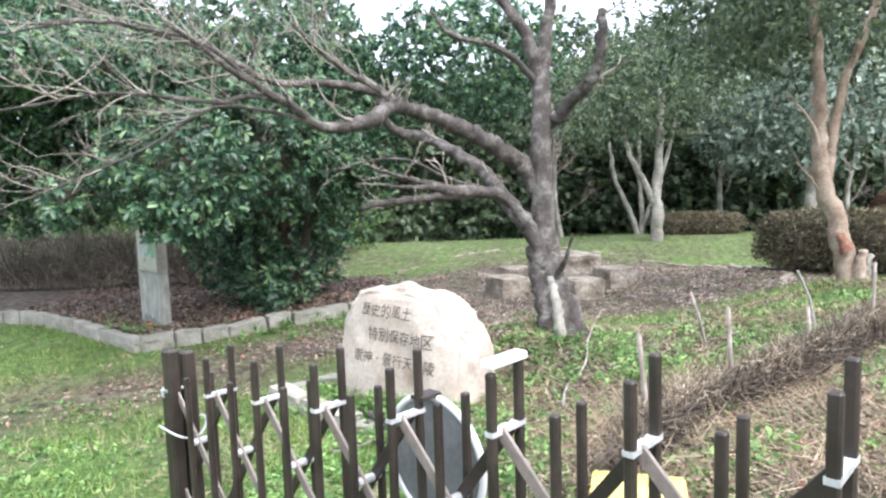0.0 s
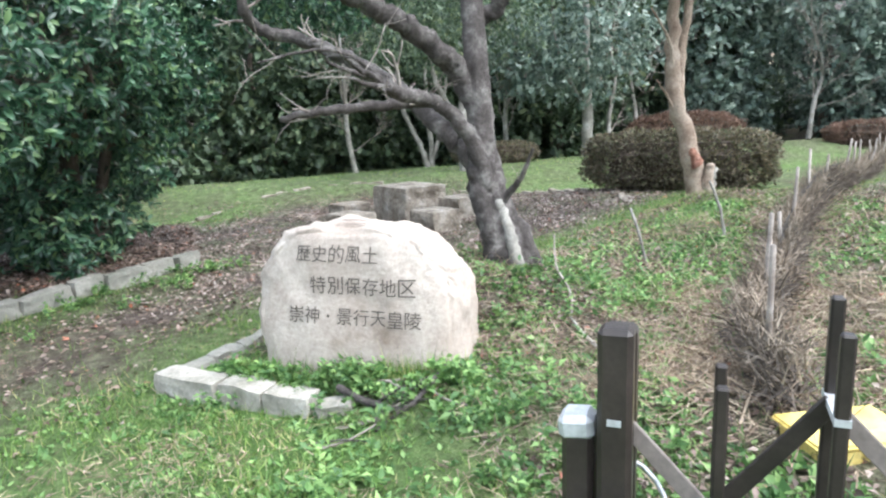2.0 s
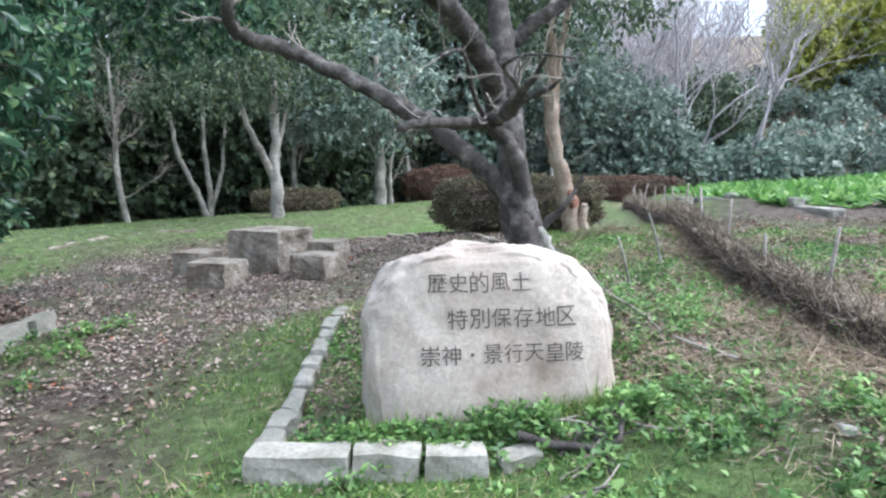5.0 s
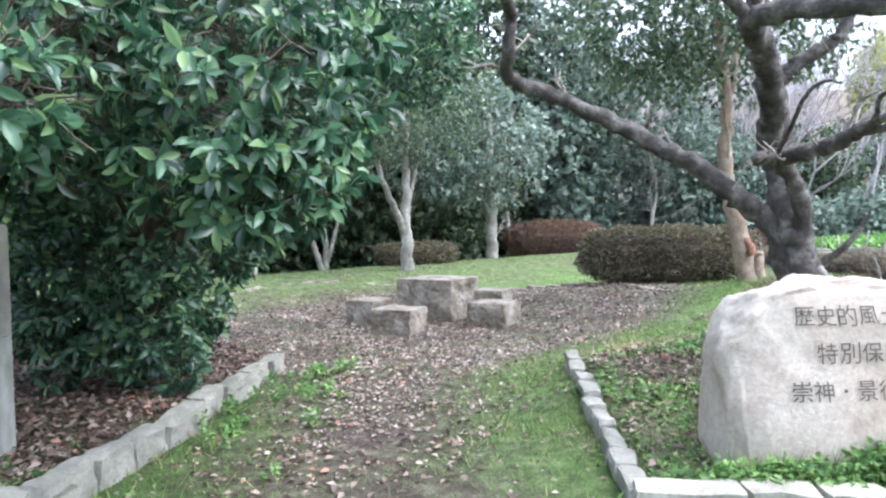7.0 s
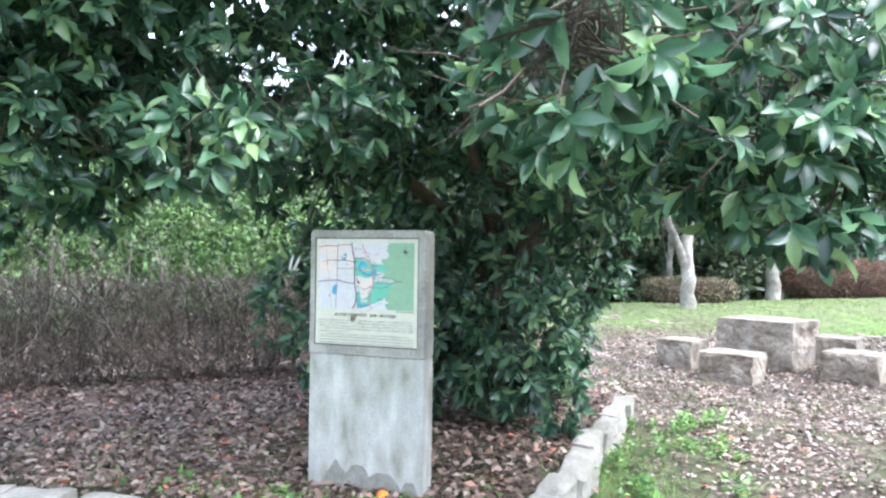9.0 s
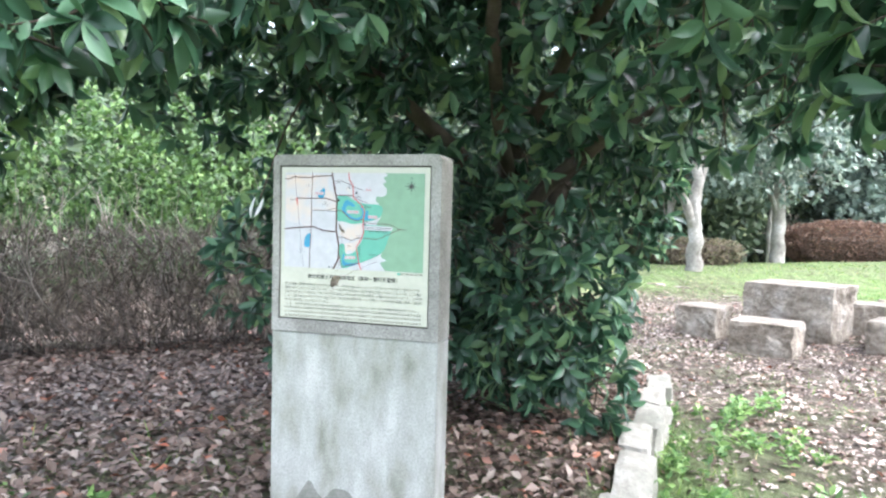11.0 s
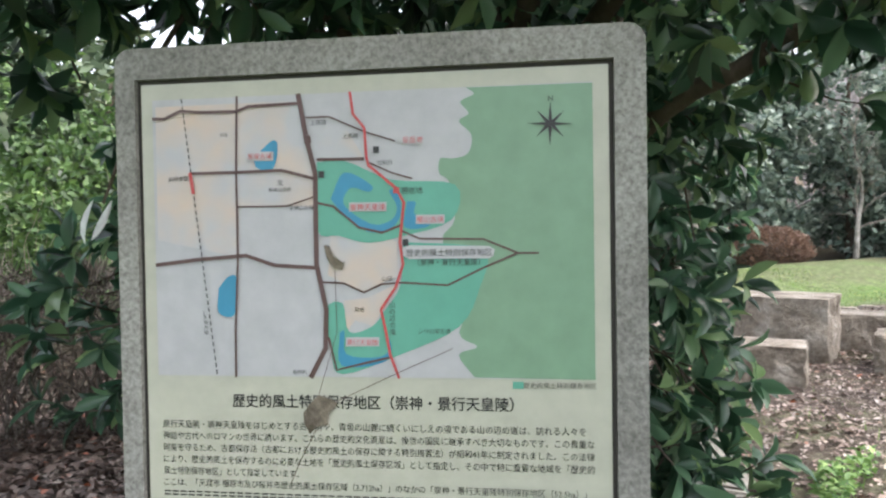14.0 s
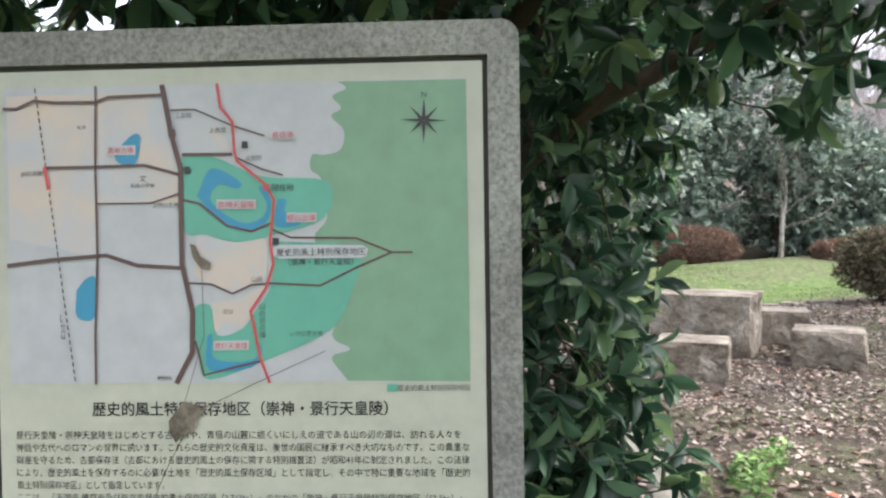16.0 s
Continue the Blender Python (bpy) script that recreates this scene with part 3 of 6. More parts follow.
def map_sign():
    thing = empty("information_sign", "grey granite slab sign with a cream district map board", "sign", at=(-4.27, 9.54, land_z(-4.27, 9.6)))
    lo, w, d, top = land_z(-4.27, 9.6) - 0.06, 0.69, 0.14, 0.952
    seam = 0.272

    def slab(x0, x1, y0, y1, z0, z1, bevel, mat, name):
        bm = bmesh.new()
        bmesh.ops.create_cube(bm, size=1)
        for v in bm.verts:
            v.co = Vector(((x0 if v.co.x < 0 else x1), (y0 if v.co.y < 0 else y1), (z0 if v.co.z < 0 else z1)))
        bmesh.ops.bevel(bm, geom=bm.edges[:], offset=bevel, segments=2, affect="EDGES")
        bm.transform(SIGN_POSE)
        return part(name, bm, mat, thing)

    x0, x1 = -0.335, 0.345
    slab(x0, x1, 0.0, d, lo, seam - 0.002, 0.004, SIGN_SMOOTH, "base_slab")
    foot = lo + 0.045
    for cx, half, tall in ((-0.16, 0.075, 0.15), (-0.04, 0.1, 0.155), (0.11, 0.105, 0.14), (0.27, 0.05, 0.10)):
        rim = [(cx + half * math.cos(a) * (1 + 0.25 * noise.noise(Vector((cx * 40, a * 1.4, 2.0)))), foot + tall * max(0.0, math.sin(a)) * (1 + 0.25 * noise.noise(Vector((a * 1.6, cx * 30, 7.0))))) for a in np.linspace(0, math.pi, 18)]
        flat("moss_stain", rim, 0.0012 + 0.0006 * (cx > -0.1) + 0.0006 * (cx > 0), MOSS, thing, "dark damp moss stain")
    px0, px1, pz0, pz1 = -0.3015 - 0.006, 0.3015 + 0.006, 0.326 - 0.006, 0.905 + 0.006
    slab(px0 + 0.0005, px1 - 0.0005, 0.013, d - 0.004, pz0 + 0.0005, pz1 - 0.0005, 0.001, SIGN_STONE, "back_slab")
    r = 0.022
    corners = [[(x0, seam + 0.001)], [(x1, seam + 0.001)], [(x1 - r + r * math.cos(a), top - r + r * math.sin(a)) for a in np.linspace(0, math.pi / 2, 6)], [(x0 + r - r * math.sin(a), top - r + r * math.cos(a)) for a in np.linspace(0, math.pi / 2, 6)]]
    inner = [(px0, pz0), (px1, pz0), (px1, pz1), (px0, pz1)]
    bm = bmesh.new()
    ov = [[bm.verts.new((x, -0.004, z)) for x, z in c] for c in corners]
    iv = [bm.verts.new((x, -0.004, z)) for x, z in inner]
    for k in range(4):
        n = (k + 1) % 4
        bm.faces.new((ov[k][-1], ov[n][0], iv[n], iv[k]))
        for p, q in zip(ov[k], ov[k][1:]):
            bm.faces.new((p, q, iv[k]))
    ext = bmesh.ops.extrude_face_region(bm, geom=bm.faces[:])
    bmesh.ops.translate(bm, verts=[e for e in ext["geom"] if isinstance(e, bmesh.types.BMVert)], vec=(0, d + 0.004, 0))
    bmesh.ops.recalc_face_normals(bm, faces=bm.faces[:])
    bm.transform(SIGN_POSE)
    part("frame", bm, SIGN_STONE, thing, "rough grey granite frame")
    gap = plain("sign_joint", (0.05, 0.045, 0.04), 0.9)
    bm = bmesh.new()
    bmesh.ops.create_cube(bm, size=1)
    for v in bm.verts:
        v.co = Vector((px0 if v.co.x < 0 else px1, 0.004 if v.co.y < 0 else 0.012, pz0 if v.co.z < 0 else pz1))
    bm.transform(SIGN_POSE)
    part("joint", bm, gap, thing)
    board = slab(-0.3015, 0.3015, 0.0005, 0.008, 0.326, 0.905, 0.001, CREAM, "board")

    def at(x, y):
        """From the map's own drawing units to metres on the face."""
        t = 0.5
        for _ in range(4):
            s = (x - (262 + 18 * t)) / (763 - 6 * t)
            t = (y - (193 - 38 * s)) / (487 + 41 * s)
        return -0.285 + s * 1.085 / (1 + 0.085 * s) * 0.567, 0.884 - t * 0.362

    ink = {
        "road": plain("map_road", (0.10, 0.055, 0.05), 0.45), "red": plain("map_red", (0.50, 0.07, 0.07), 0.45),
        "green": plain("map_green", (0.19, 0.32, 0.21), 0.45), "teal": plain("map_teal", (0.12, 0.37, 0.275), 0.45),
        "blue": plain("map_blue", (0.045, 0.25, 0.40), 0.45), "peach": faded("map_peach", (0.58, 0.46, 0.365), (0.45, 0.45, 0.46)),
        "black": plain("map_black", (0.03, 0.03, 0.03), 0.5),
    }

    def area(name, pts, layer, mat, label=""):
        return flat(name, [at(*p) for p in pts], -0.0005 + 0.0011 + 0.0006 * layer, ink.get(mat, mat), board, label)

    def eased(pts, closed=True):
        """A drawn outline with its corners softened."""
        q = [(x, y, 0) for x, y in pts]
        r = smooth_line([*q, q[0]] if closed else q, 4)
        return [(float(x), float(y)) for x, y, _ in (r[:-1] if closed else r)]

    def line(name, pts, width, layer, mat, label=""):
        q = [Vector(at(*p)) for p in pts]
        bm = bmesh.new()
        rows = []
        for k, p in enumerate(q):
            d = (q[min(k + 1, len(q) - 1)] - q[max(k - 1, 0)]).normalized()
            n = Vector((-d.y, d.x)) * width / 2
            rows.append([bm.verts.new((c.x, -(0.0006 + 0.0006 * layer), c.y)) for c in (p - n, p + n)])
        for a, b in zip(rows, rows[1:]):
            bm.faces.new((a[0], b[0], b[1], a[1]))
        bm.transform(SIGN_POSE)
        part(name, bm, ink[mat], board, label)

    def words(body, x, y, width, layer=6, mat="black", height=None, tall=False):
        if tall:
            body = "\n".join(body)
        me = text_mesh(body, width=None if tall else width, height=height)
        u, z = at(x, y)
        bm = bmesh.new()
        bm.from_mesh(me)
        bm.transform(SIGN_POSE @ pose(u, -(0.0006 + 0.0006 * layer), z, 90))
        part("lettering", bm, ink[mat], board)

    area("map_ground", [(262, 193), (1025, 155), (1037, 683), (280, 680)], 0, PAPER, "white map ground")
    for pts in ([(268, 205), (515, 192), (548, 330), (546, 378), (415, 378), (418, 470), (350, 455), (276, 440)],
                [(600, 545), (640, 540), (690, 515), (668, 560), (650, 590), (620, 580), (605, 600)],
                [(575, 430), (660, 428), (690, 440), (694, 500), (630, 530), (572, 500)], [(535, 225), (600, 240), (630, 290), (560, 300)]):
        area("built_up_area", pts, 1, "peach", "peach built-up area")
    area("hill_area", eased([(806, 167), (820, 178), (797, 192), (812, 212), (795, 226), (817, 250), (812, 282), (785, 292), (764, 292), (762, 318), (780, 335), (790, 400), (770, 440), (830, 520), (800, 600), (832, 625), (800, 640), (828, 680)], False) + [(1037, 683), (1025, 157)], 1, "green", "dull green hill area")
    area("protected_area", eased([(550, 300), (600, 298), (680, 330), (790, 338), (785, 400), (700, 430), (640, 442), (590, 430), (552, 420)]), 2, "teal", "teal protected area")
    area("protected_area", eased([(702, 440), (840, 452), (835, 520), (800, 590), (700, 640), (600, 676), (580, 640), (570, 560), (598, 550), (610, 600), (650, 590), (672, 560), (698, 515)]), 2, "teal", "teal protected area")
    area("moat", eased([(575, 365), (598, 318), (645, 340), (640, 352), (610, 345), (597, 372), (625, 398), (655, 410), (682, 400), (690, 378), (676, 350), (690, 352), (697, 385), (685, 412), (650, 424), (610, 405)]), 3, "blue", "blue moat")
    area("moat", eased([(594, 602), (602, 600), (606, 640), (660, 645), (680, 630), (672, 600), (684, 628), (668, 655), (598, 660)]), 3, "blue", "blue moat")
    for pts in ([(440, 295), (470, 264), (482, 270), (475, 312), (448, 312)], [(383, 525), (398, 505), (414, 506), (412, 570), (384, 568)], [(708, 368), (722, 370), (720, 390), (740, 395), (745, 412), (704, 414)]):
        area("pond", eased(pts), 3, "blue", "blue pond")
    for pts, wd in (([(264, 226), (285, 226), (312, 212), (345, 214), (410, 212), (430, 203), (515, 197)], 0.004),
                    ([(410, 185), (411, 320), (416, 470), (414, 600), (416, 682)], 0.0028), ([(516, 180), (532, 260), (548, 320), (552, 480), (570, 560), (570, 630), (545, 682)], 0.0064),
                    ([(332, 322), (412, 319), (490, 315), (548, 330)], 0.004), ([(414, 380), (500, 378), (550, 360)], 0.002), ([(274, 484), (345, 474), (430, 466), (480, 483), (555, 487)], 0.005),
                    ([(530, 222), (570, 220), (632, 246), (685, 262)], 0.002), ([(550, 296), (632, 294)], 0.004), ([(640, 300), (680, 318), (716, 328)], 0.0022),
                    ([(552, 372), (580, 378), (625, 415), (665, 424), (698, 410)], 0.003), ([(698, 420), (730, 434), (840, 434), (900, 458), (936, 458)], 0.0025),
                    ([(560, 512), (600, 514), (635, 530), (665, 515), (700, 512), (780, 516), (840, 485), (900, 458)], 0.0025), ([(575, 610), (590, 668), (640, 655), (682, 645)], 0.003)):
        line("road", pts, wd, 4, "road")
    line("trail", [(606, 176), (612, 215), (632, 240), (636, 290), (640, 305), (688, 345), (702, 370), (696, 440), (702, 480), (690, 520), (665, 560), (672, 590), (682, 640), (698, 682)], 0.0034, 5, "red", "red footpath line")
    for k in range(40):
        a, b = k / 40, (k + 0.62) / 40
        line("railway_dash", [(314 + 70 * a, 191 + 490 * a), (314 + 70 * b, 191 + 490 * b)], 0.0016, 4, "black")
    line("station", [(331, 320), (338, 358)], 0.0045, 5, "red")
    # compass rose
    cx, cy = 953, 230
    for k in range(8):
        a, r = k * math.pi / 4, 40 if k % 2 == 0 else 34
        tip = (cx + r * math.sin(a), cy - r * math.cos(a))
        for sgn, mat in ((-1, "black"), (1, "black")):
            s = (cx + 9 * math.sin(a + sgn * 0.39), cy - 7 * math.cos(a + sgn * 0.39))
            area("compass_point", [(cx, cy), s, tip], 4 + 0.2 * (k % 2), mat)
    words("N", 953, 186, 0.006)
    line("place_dot", [(684, 349), (694, 349)], 0.0075, 6, "red")
    words("現在地", 716, 349, 0.027)
    area("name_plate", [(702, 450), (712, 446), (850, 446), (860, 452), (858, 464), (850, 468), (712, 470), (702, 464)], 5, PAPER)
    words("歴史的風土特別保存地区", 781, 458, 0.108)
    words("（崇神・景行天皇陵）", 781, 475, 0.078)
    for body, x, y, wd, mat in (("崇神天皇陵", 640, 379, 0.045, "red"), ("景行天皇陵", 634, 618, 0.04, "red"), ("櫛山古墳", 748, 400, 0.034, "red"), ("長岳寺", 716, 260, 0.026, "red"), ("黒塚古墳", 452, 291, 0.032, "red"),
                                ("柳本", 390, 254, 0.011, "black"), ("柳本小学校", 488, 349, 0.03, "black"), ("上長岡", 608, 254, 0.02, "black"), ("上長岡", 552, 231, 0.02, "black"), ("文", 488, 337, 0.008, "black"), ("JR柳本駅", 312, 332, 0.028, "black"), ("玉神山古墳", 525, 381, 0.032, "black"),
                                ("シウロ塚古墳", 758, 598, 0.04, "black"), ("山田", 675, 505, 0.013, "black"), ("渋谷", 628, 560, 0.013, "black"), ("北別所", 668, 300, 0.02, "black"), ("巻野内", 526, 672, 0.018, "black")):
        if mat == "red":
            h = wd / 0.000743 / 2 + 2
            area("name_plate", [(x - h, y - 8), (x + h, y - 9), (x + h, y + 7), (x - h, y + 8)], 5, PAPER)
        words(body, x, y, wd, 6, mat)
    words("山の辺の道", 685, 575, 0, 6, "black", 0.042, True)
    words("JR桜井線", 363, 585, 0, 6, "black", 0.032, True)
    for x, y in ((559, 322), (653, 278), (706, 441)):
        line("stop_mark", [(x - 5, y), (x + 5, y)], 0.0085, 6, "black")
    line("route_mark", [(528, 262), (540, 260)], 0.010, 6, "road")
    area("legend_swatch", [(894, 687), (913, 687), (913, 700), (894, 700)], 1, "teal")
    words("歴史的風土特別保存地区", 975, 693, 0.088)

    def row(body, z, x, width, height=None, bold=0.0):
        me = text_mesh(body, width=width, height=height, bold=bold)
        bm = bmesh.new()
        bm.from_mesh(me)
        bm.transform(SIGN_POSE @ pose(x, -0.0012, z, 90))
        part("lettering", bm, ink["black"], board)

    row("歴史的風土特別保存地区（崇神・景行天皇陵）", 0.490, 0.0, 0.365, 0.0185, 0.012)
    for k, (body, wd) in enumerate((("　景行天皇陵・崇神天皇陵をはじめとする古墳群や、青垣の山麓に続くいにしえの道である山の辺の道は、訪れる人々を", 0.55),
                                    ("神話や古代へのロマンの世界に誘います。これらの歴史的文化資産は、後世の国民に継承すべき大切なものです。この貴重な", 0.56),
                                    ("財産を守るため、古都保存法（古都における歴史的風土の保存に関する特別措置法）が昭和41年に制定されました。この法律", 0.56),
                                    ("により、歴史的風土を保存するのに必要な土地を「歴史的風土保存区域」として指定し、その中で特に重要な地域を「歴史的", 0.56),
                                    ("風土特別保存地区」として指定しています。", 0.185),
                                    ("ここは、「天理市 橿原市及び桜井市歴史的風土保存区域（2,712ha）」のなかの「崇神・景行天皇陵特別保存地区（52.5ha）」", 0.55))):
        row(body, 0.458 - 0.0155 * k, -0.28 + wd / 2, wd, 0.0105)
    for k in range(4):
        wd = (0.56, 0.56, 0.56, 0.3)[k]
        z = 0.458 - 0.0155 * (6 + k)
        for c in range(int(wd / 0.0112)):
            x = -0.28 + c * 0.0112
            for off, hh in ((0.0025, 0.0018), (-0.002, 0.002)):
                flat("text_bar", [(x, z + off), (x + 0.0088, z + off), (x + 0.0088, z + off + hh), (x, z + off + hh)], 0.0012, ink["black"], board)
    # broken spot in the board, with cracks
    chip = surface("chipped_board", [(0.3, (0.09, 0.075, 0.055)), (0.7, (0.26, 0.22, 0.17))], 30, 120, 0.9, 0.8, 0.003)
    flat("chip", [at(*p) for p in ((545, 728), (560, 712), (582, 720), (594, 728), (578, 745), (576, 765), (556, 770), (546, 782), (536, 764), (534, 745))], 0.0048, chip, board, "brown chipped hole")
    flat("chip", [at(*p) for p in ((565, 446), (574, 448), (582, 466), (600, 478), (598, 490), (584, 488), (570, 468))], 0.0048, chip, board, "brown scratch")
    for pts in ([(560, 712), (590, 600), (585, 490)], [(578, 730), (700, 670), (790, 628)], [(556, 775), (530, 830), (515, 870)]):
        line("crack", pts, 0.0008, 6.5, "road")


map_sign()

bm = bmesh.new()
bmesh.ops.create_icosphere(bm, subdivisions=3, radius=0.033)
for v in bm.verts:
    v.co.z *= 0.86
bm.transform(pose(-4.22, 9.36, land_z(-4.22, 9.36) + 0.028))
orange = surface("orange_peel", [(0.3, (0.72, 0.16, 0.02)), (0.7, (0.85, 0.27, 0.04))], 20, 220, 0.45, 0.4, 0.002, speck=0.15)
tagged(part("orange", bm, orange, smooth=True), "small orange fruit lying among leaves at the sign's foot", "fruit")

# ---- accordion gate ----
GATE_A, GATE_B, GATE_STEP = Vector((-0.915, 2.225, 0.82)), Vector((0.11, 1.24, 1.02)), 5


def bar(bm, a, b, w, d, side):
    """A square bar from a to b, w wide along side and d deep."""
    a, b = Vector(a), Vector(b)
    up = (b - a).normalized()
    s = (side - up * side.dot(up)).normalized()
    n = up.cross(s)
    vs = [bm.verts.new(p + s * w / 2 * i + n * d / 2 * j) for p in (a, b) for i, j in ((-1, -1), (1, -1), (1, 1), (-1, 1))]
    for q in ((0, 1, 2, 3), (7, 6, 5, 4), (0, 4, 5, 1), (1, 5, 6, 2), (2, 6, 7, 3), (3, 7, 4, 0)):
        bm.faces.new([vs[k] for k in q])


def accordion_gate():
    thing = empty("accordion_gate", "dark brown folding lattice gate with grey caps", "gate", at=(*GATE_A.xy, land_z(*GATE_A.xy)))
    step = (GATE_B - GATE_A) / GATE_STEP
    along = Vector((step.x, step.y, 0)).normalized()
    across = Vector((-along.y, along.x, 0))
    n = 8

    def one(name, a, b, w, d, mat, side=along, label=""):
        bm = bmesh.new()
        bar(bm, a, b, w, d, side)
        bmesh.ops.bevel(bm, geom=bm.edges[:], offset=min(w, d) * 0.18, segments=1, affect="EDGES")
        part(name, bm, mat, thing, label)

    for k in range(n):
        p = GATE_A + step * k
        foot = Vector((0, 0, land_z(p.x, p.y) + 0.02 - p.z))
        if k == 0:
            for off in (-0.028, 0.028):
                one("end_post", p + foot + across * off, p + across * off + Vector((0, 0, 0.14 if off < 0 else 0.125)), 0.05, 0.045, GATE)
            one("end_post", p + foot - along * 0.056 - across * 0.01, p - along * 0.056 - across * 0.01 + Vector((0, 0, -0.03)), 0.048, 0.05, GATE)
            one("post_cap", p - along * 0.056 - across * 0.01 + Vector((0, 0, -0.045)), p - along * 0.06 - across * 0.01 + Vector((0, 0, -0.005)), 0.054, 0.058, ZINC, label="torn grey cap")
        else:
            for off in (-0.042, 0.042):
                one("upright", p + foot + across * off, p + across * off + Vector((0, 0, 0.13 + off * 0.3)), 0.018, 0.018, GATE)
        bm = bmesh.new()
        bar(bm, p - across * 0.052, p + across * 0.052, 0.02, 0.01, along)
        part("bracket", bm, ZINC, thing, "grey metal bracket")
        if k == 5:
            one("white_cap", p - across * 0.055 + Vector((0, 0, 0.135)), p + across * 0.055 + Vector((0, 0, 0.135)), 0.03, 0.016, plain("white_plastic", (0.75, 0.76, 0.76), 0.5), label="white plastic cap")
        if k == n - 1:
            break
        m = p + step * 0.5
        for off in (-0.042, 0.042):
            one("upright", m + foot + across * off, m + across * off + Vector((0, 0, 0.05)), 0.017, 0.017, GATE)
        for lv in range(3):
            dz = Vector((0, 0, -0.34))
            q = p + dz * lv
            one("lattice_bar", q + across * -0.018, q + step + dz + across * -0.018, 0.026, 0.008, GATE_FLAT, label="worn grey-brown lattice bar")
            one("lattice_bar", q + dz + across * 0.018, q + step + across * 0.018, 0.026, 0.008, GATE)
            bm = bmesh.new()
            bmesh.ops.create_cone(bm, cap_ends=True, segments=8, radius1=0.012, radius2=0.01, depth=0.07)
            bm.transform(Matrix.Translation(m + dz * (lv + 0.5)) @ across.to_track_quat("Z", "Y").to_matrix().to_4x4())
            part("rivet", bm, ZINC, thing)
    # loop of wire round the end post
    ring_pts = [GATE_A + Vector((0.075 * math.cos(a), 0.075 * math.sin(a), -0.14 + 0.02 * math.sin(2 * a))) for a in np.linspace(0, 2 * math.pi, 20)]
    v, t = tube_arrays([tuple(p) for p in ring_pts], [0.004] * 20, 6)
    part("wire_loop", raw_mesh("wire_loop", v, t, ZINC), None, thing, "pale wire loop")
    # round plate hung on the gate's far side
    c = GATE_A + step * 4.0 + across * 0.085 + Vector((0, 0, -0.13))
    plate = empty("round_sign", "round grey metal plate with white rim hung on the gate", "sign", at=tuple(c))
    turn = across.to_track_quat("Z", "Y").to_matrix().to_4x4()
    bm = bmesh.new()
    bmesh.ops.create_cone(bm, cap_ends=True, segments=48, radius1=0.148, radius2=0.148, depth=0.006)
    bm.transform(Matrix.Translation(c) @ turn)
    part("plate", bm, surface("grey_plate", [(0.3, (0.13, 0.135, 0.14)), (0.7, (0.22, 0.225, 0.23))], 5, 60, 0.5, 0.2, 0.002), plate)
    rim = [c + turn.to_3x3() @ Vector((0.15 * math.cos(a), 0.15 * math.sin(a), 0)) for a in np.linspace(0, 2 * math.pi, 49)]
    v, t = tube_arrays([tuple(p) for p in rim], [0.009] * 49, 8)
    part("rim", raw_mesh("rim", v, t, plain("white_rim", (0.7, 0.71, 0.72), 0.4)), None, plate, "white rim", smooth=True)
    one_bm = bmesh.new()
    bar(one_bm, c + Vector((0, 0, 0.158)) + across * 0.01, c + Vector((0, 0, 0.158)) - across * 0.05, 0.04, 0.01, along)
    part("hook", one_bm, GATE, plate)
    # yellow container in the grass behind
    low, high = land_z(0.93, 3.16) - 0.03, -0.05
    tub = empty("yellow_container", "weathered yellow plastic container standing in the grass", "container", at=(0.93, 3.16, low))
    yellow = surface("yellow_plastic", [(0.3, (0.62, 0.46, 0.10)), (0.7, (0.75, 0.62, 0.22))], 4, 30, 0.5, 0.2, 0.003)
    for name, wide, deep, z0, z1 in (("body", 0.42, 0.28, low, high - 0.025), ("lid", 0.46, 0.32, high - 0.024, high)):
        bm = bmesh.new()
        bmesh.ops.create_cube(bm, size=1)
        for v in bm.verts:
            v.co = Vector((v.co.x * wide * (0.92 if name == "body" and v.co.z < 0 else 1), v.co.y * deep, z0 if v.co.z < 0 else z1))
        bmesh.ops.bevel(bm, geom=bm.edges[:], offset=0.01, segments=2, affect="EDGES")
        bm.transform(pose(0.93, 3.16, 0, 0, 0, -16))
        part(name, bm, yellow, tub)


accordion_gate()

# ---- trees ----


def stub(at, way, r, n=7, length=0.35):
    out = []
    for _ in range(n):
        w = np.array(way) + rng.normal(size=3) * 0.7
        twigs(at, w / np.linalg.norm(w), length * rng.uniform(0.6, 1.4), r, 1, out, kids=2)
    return out


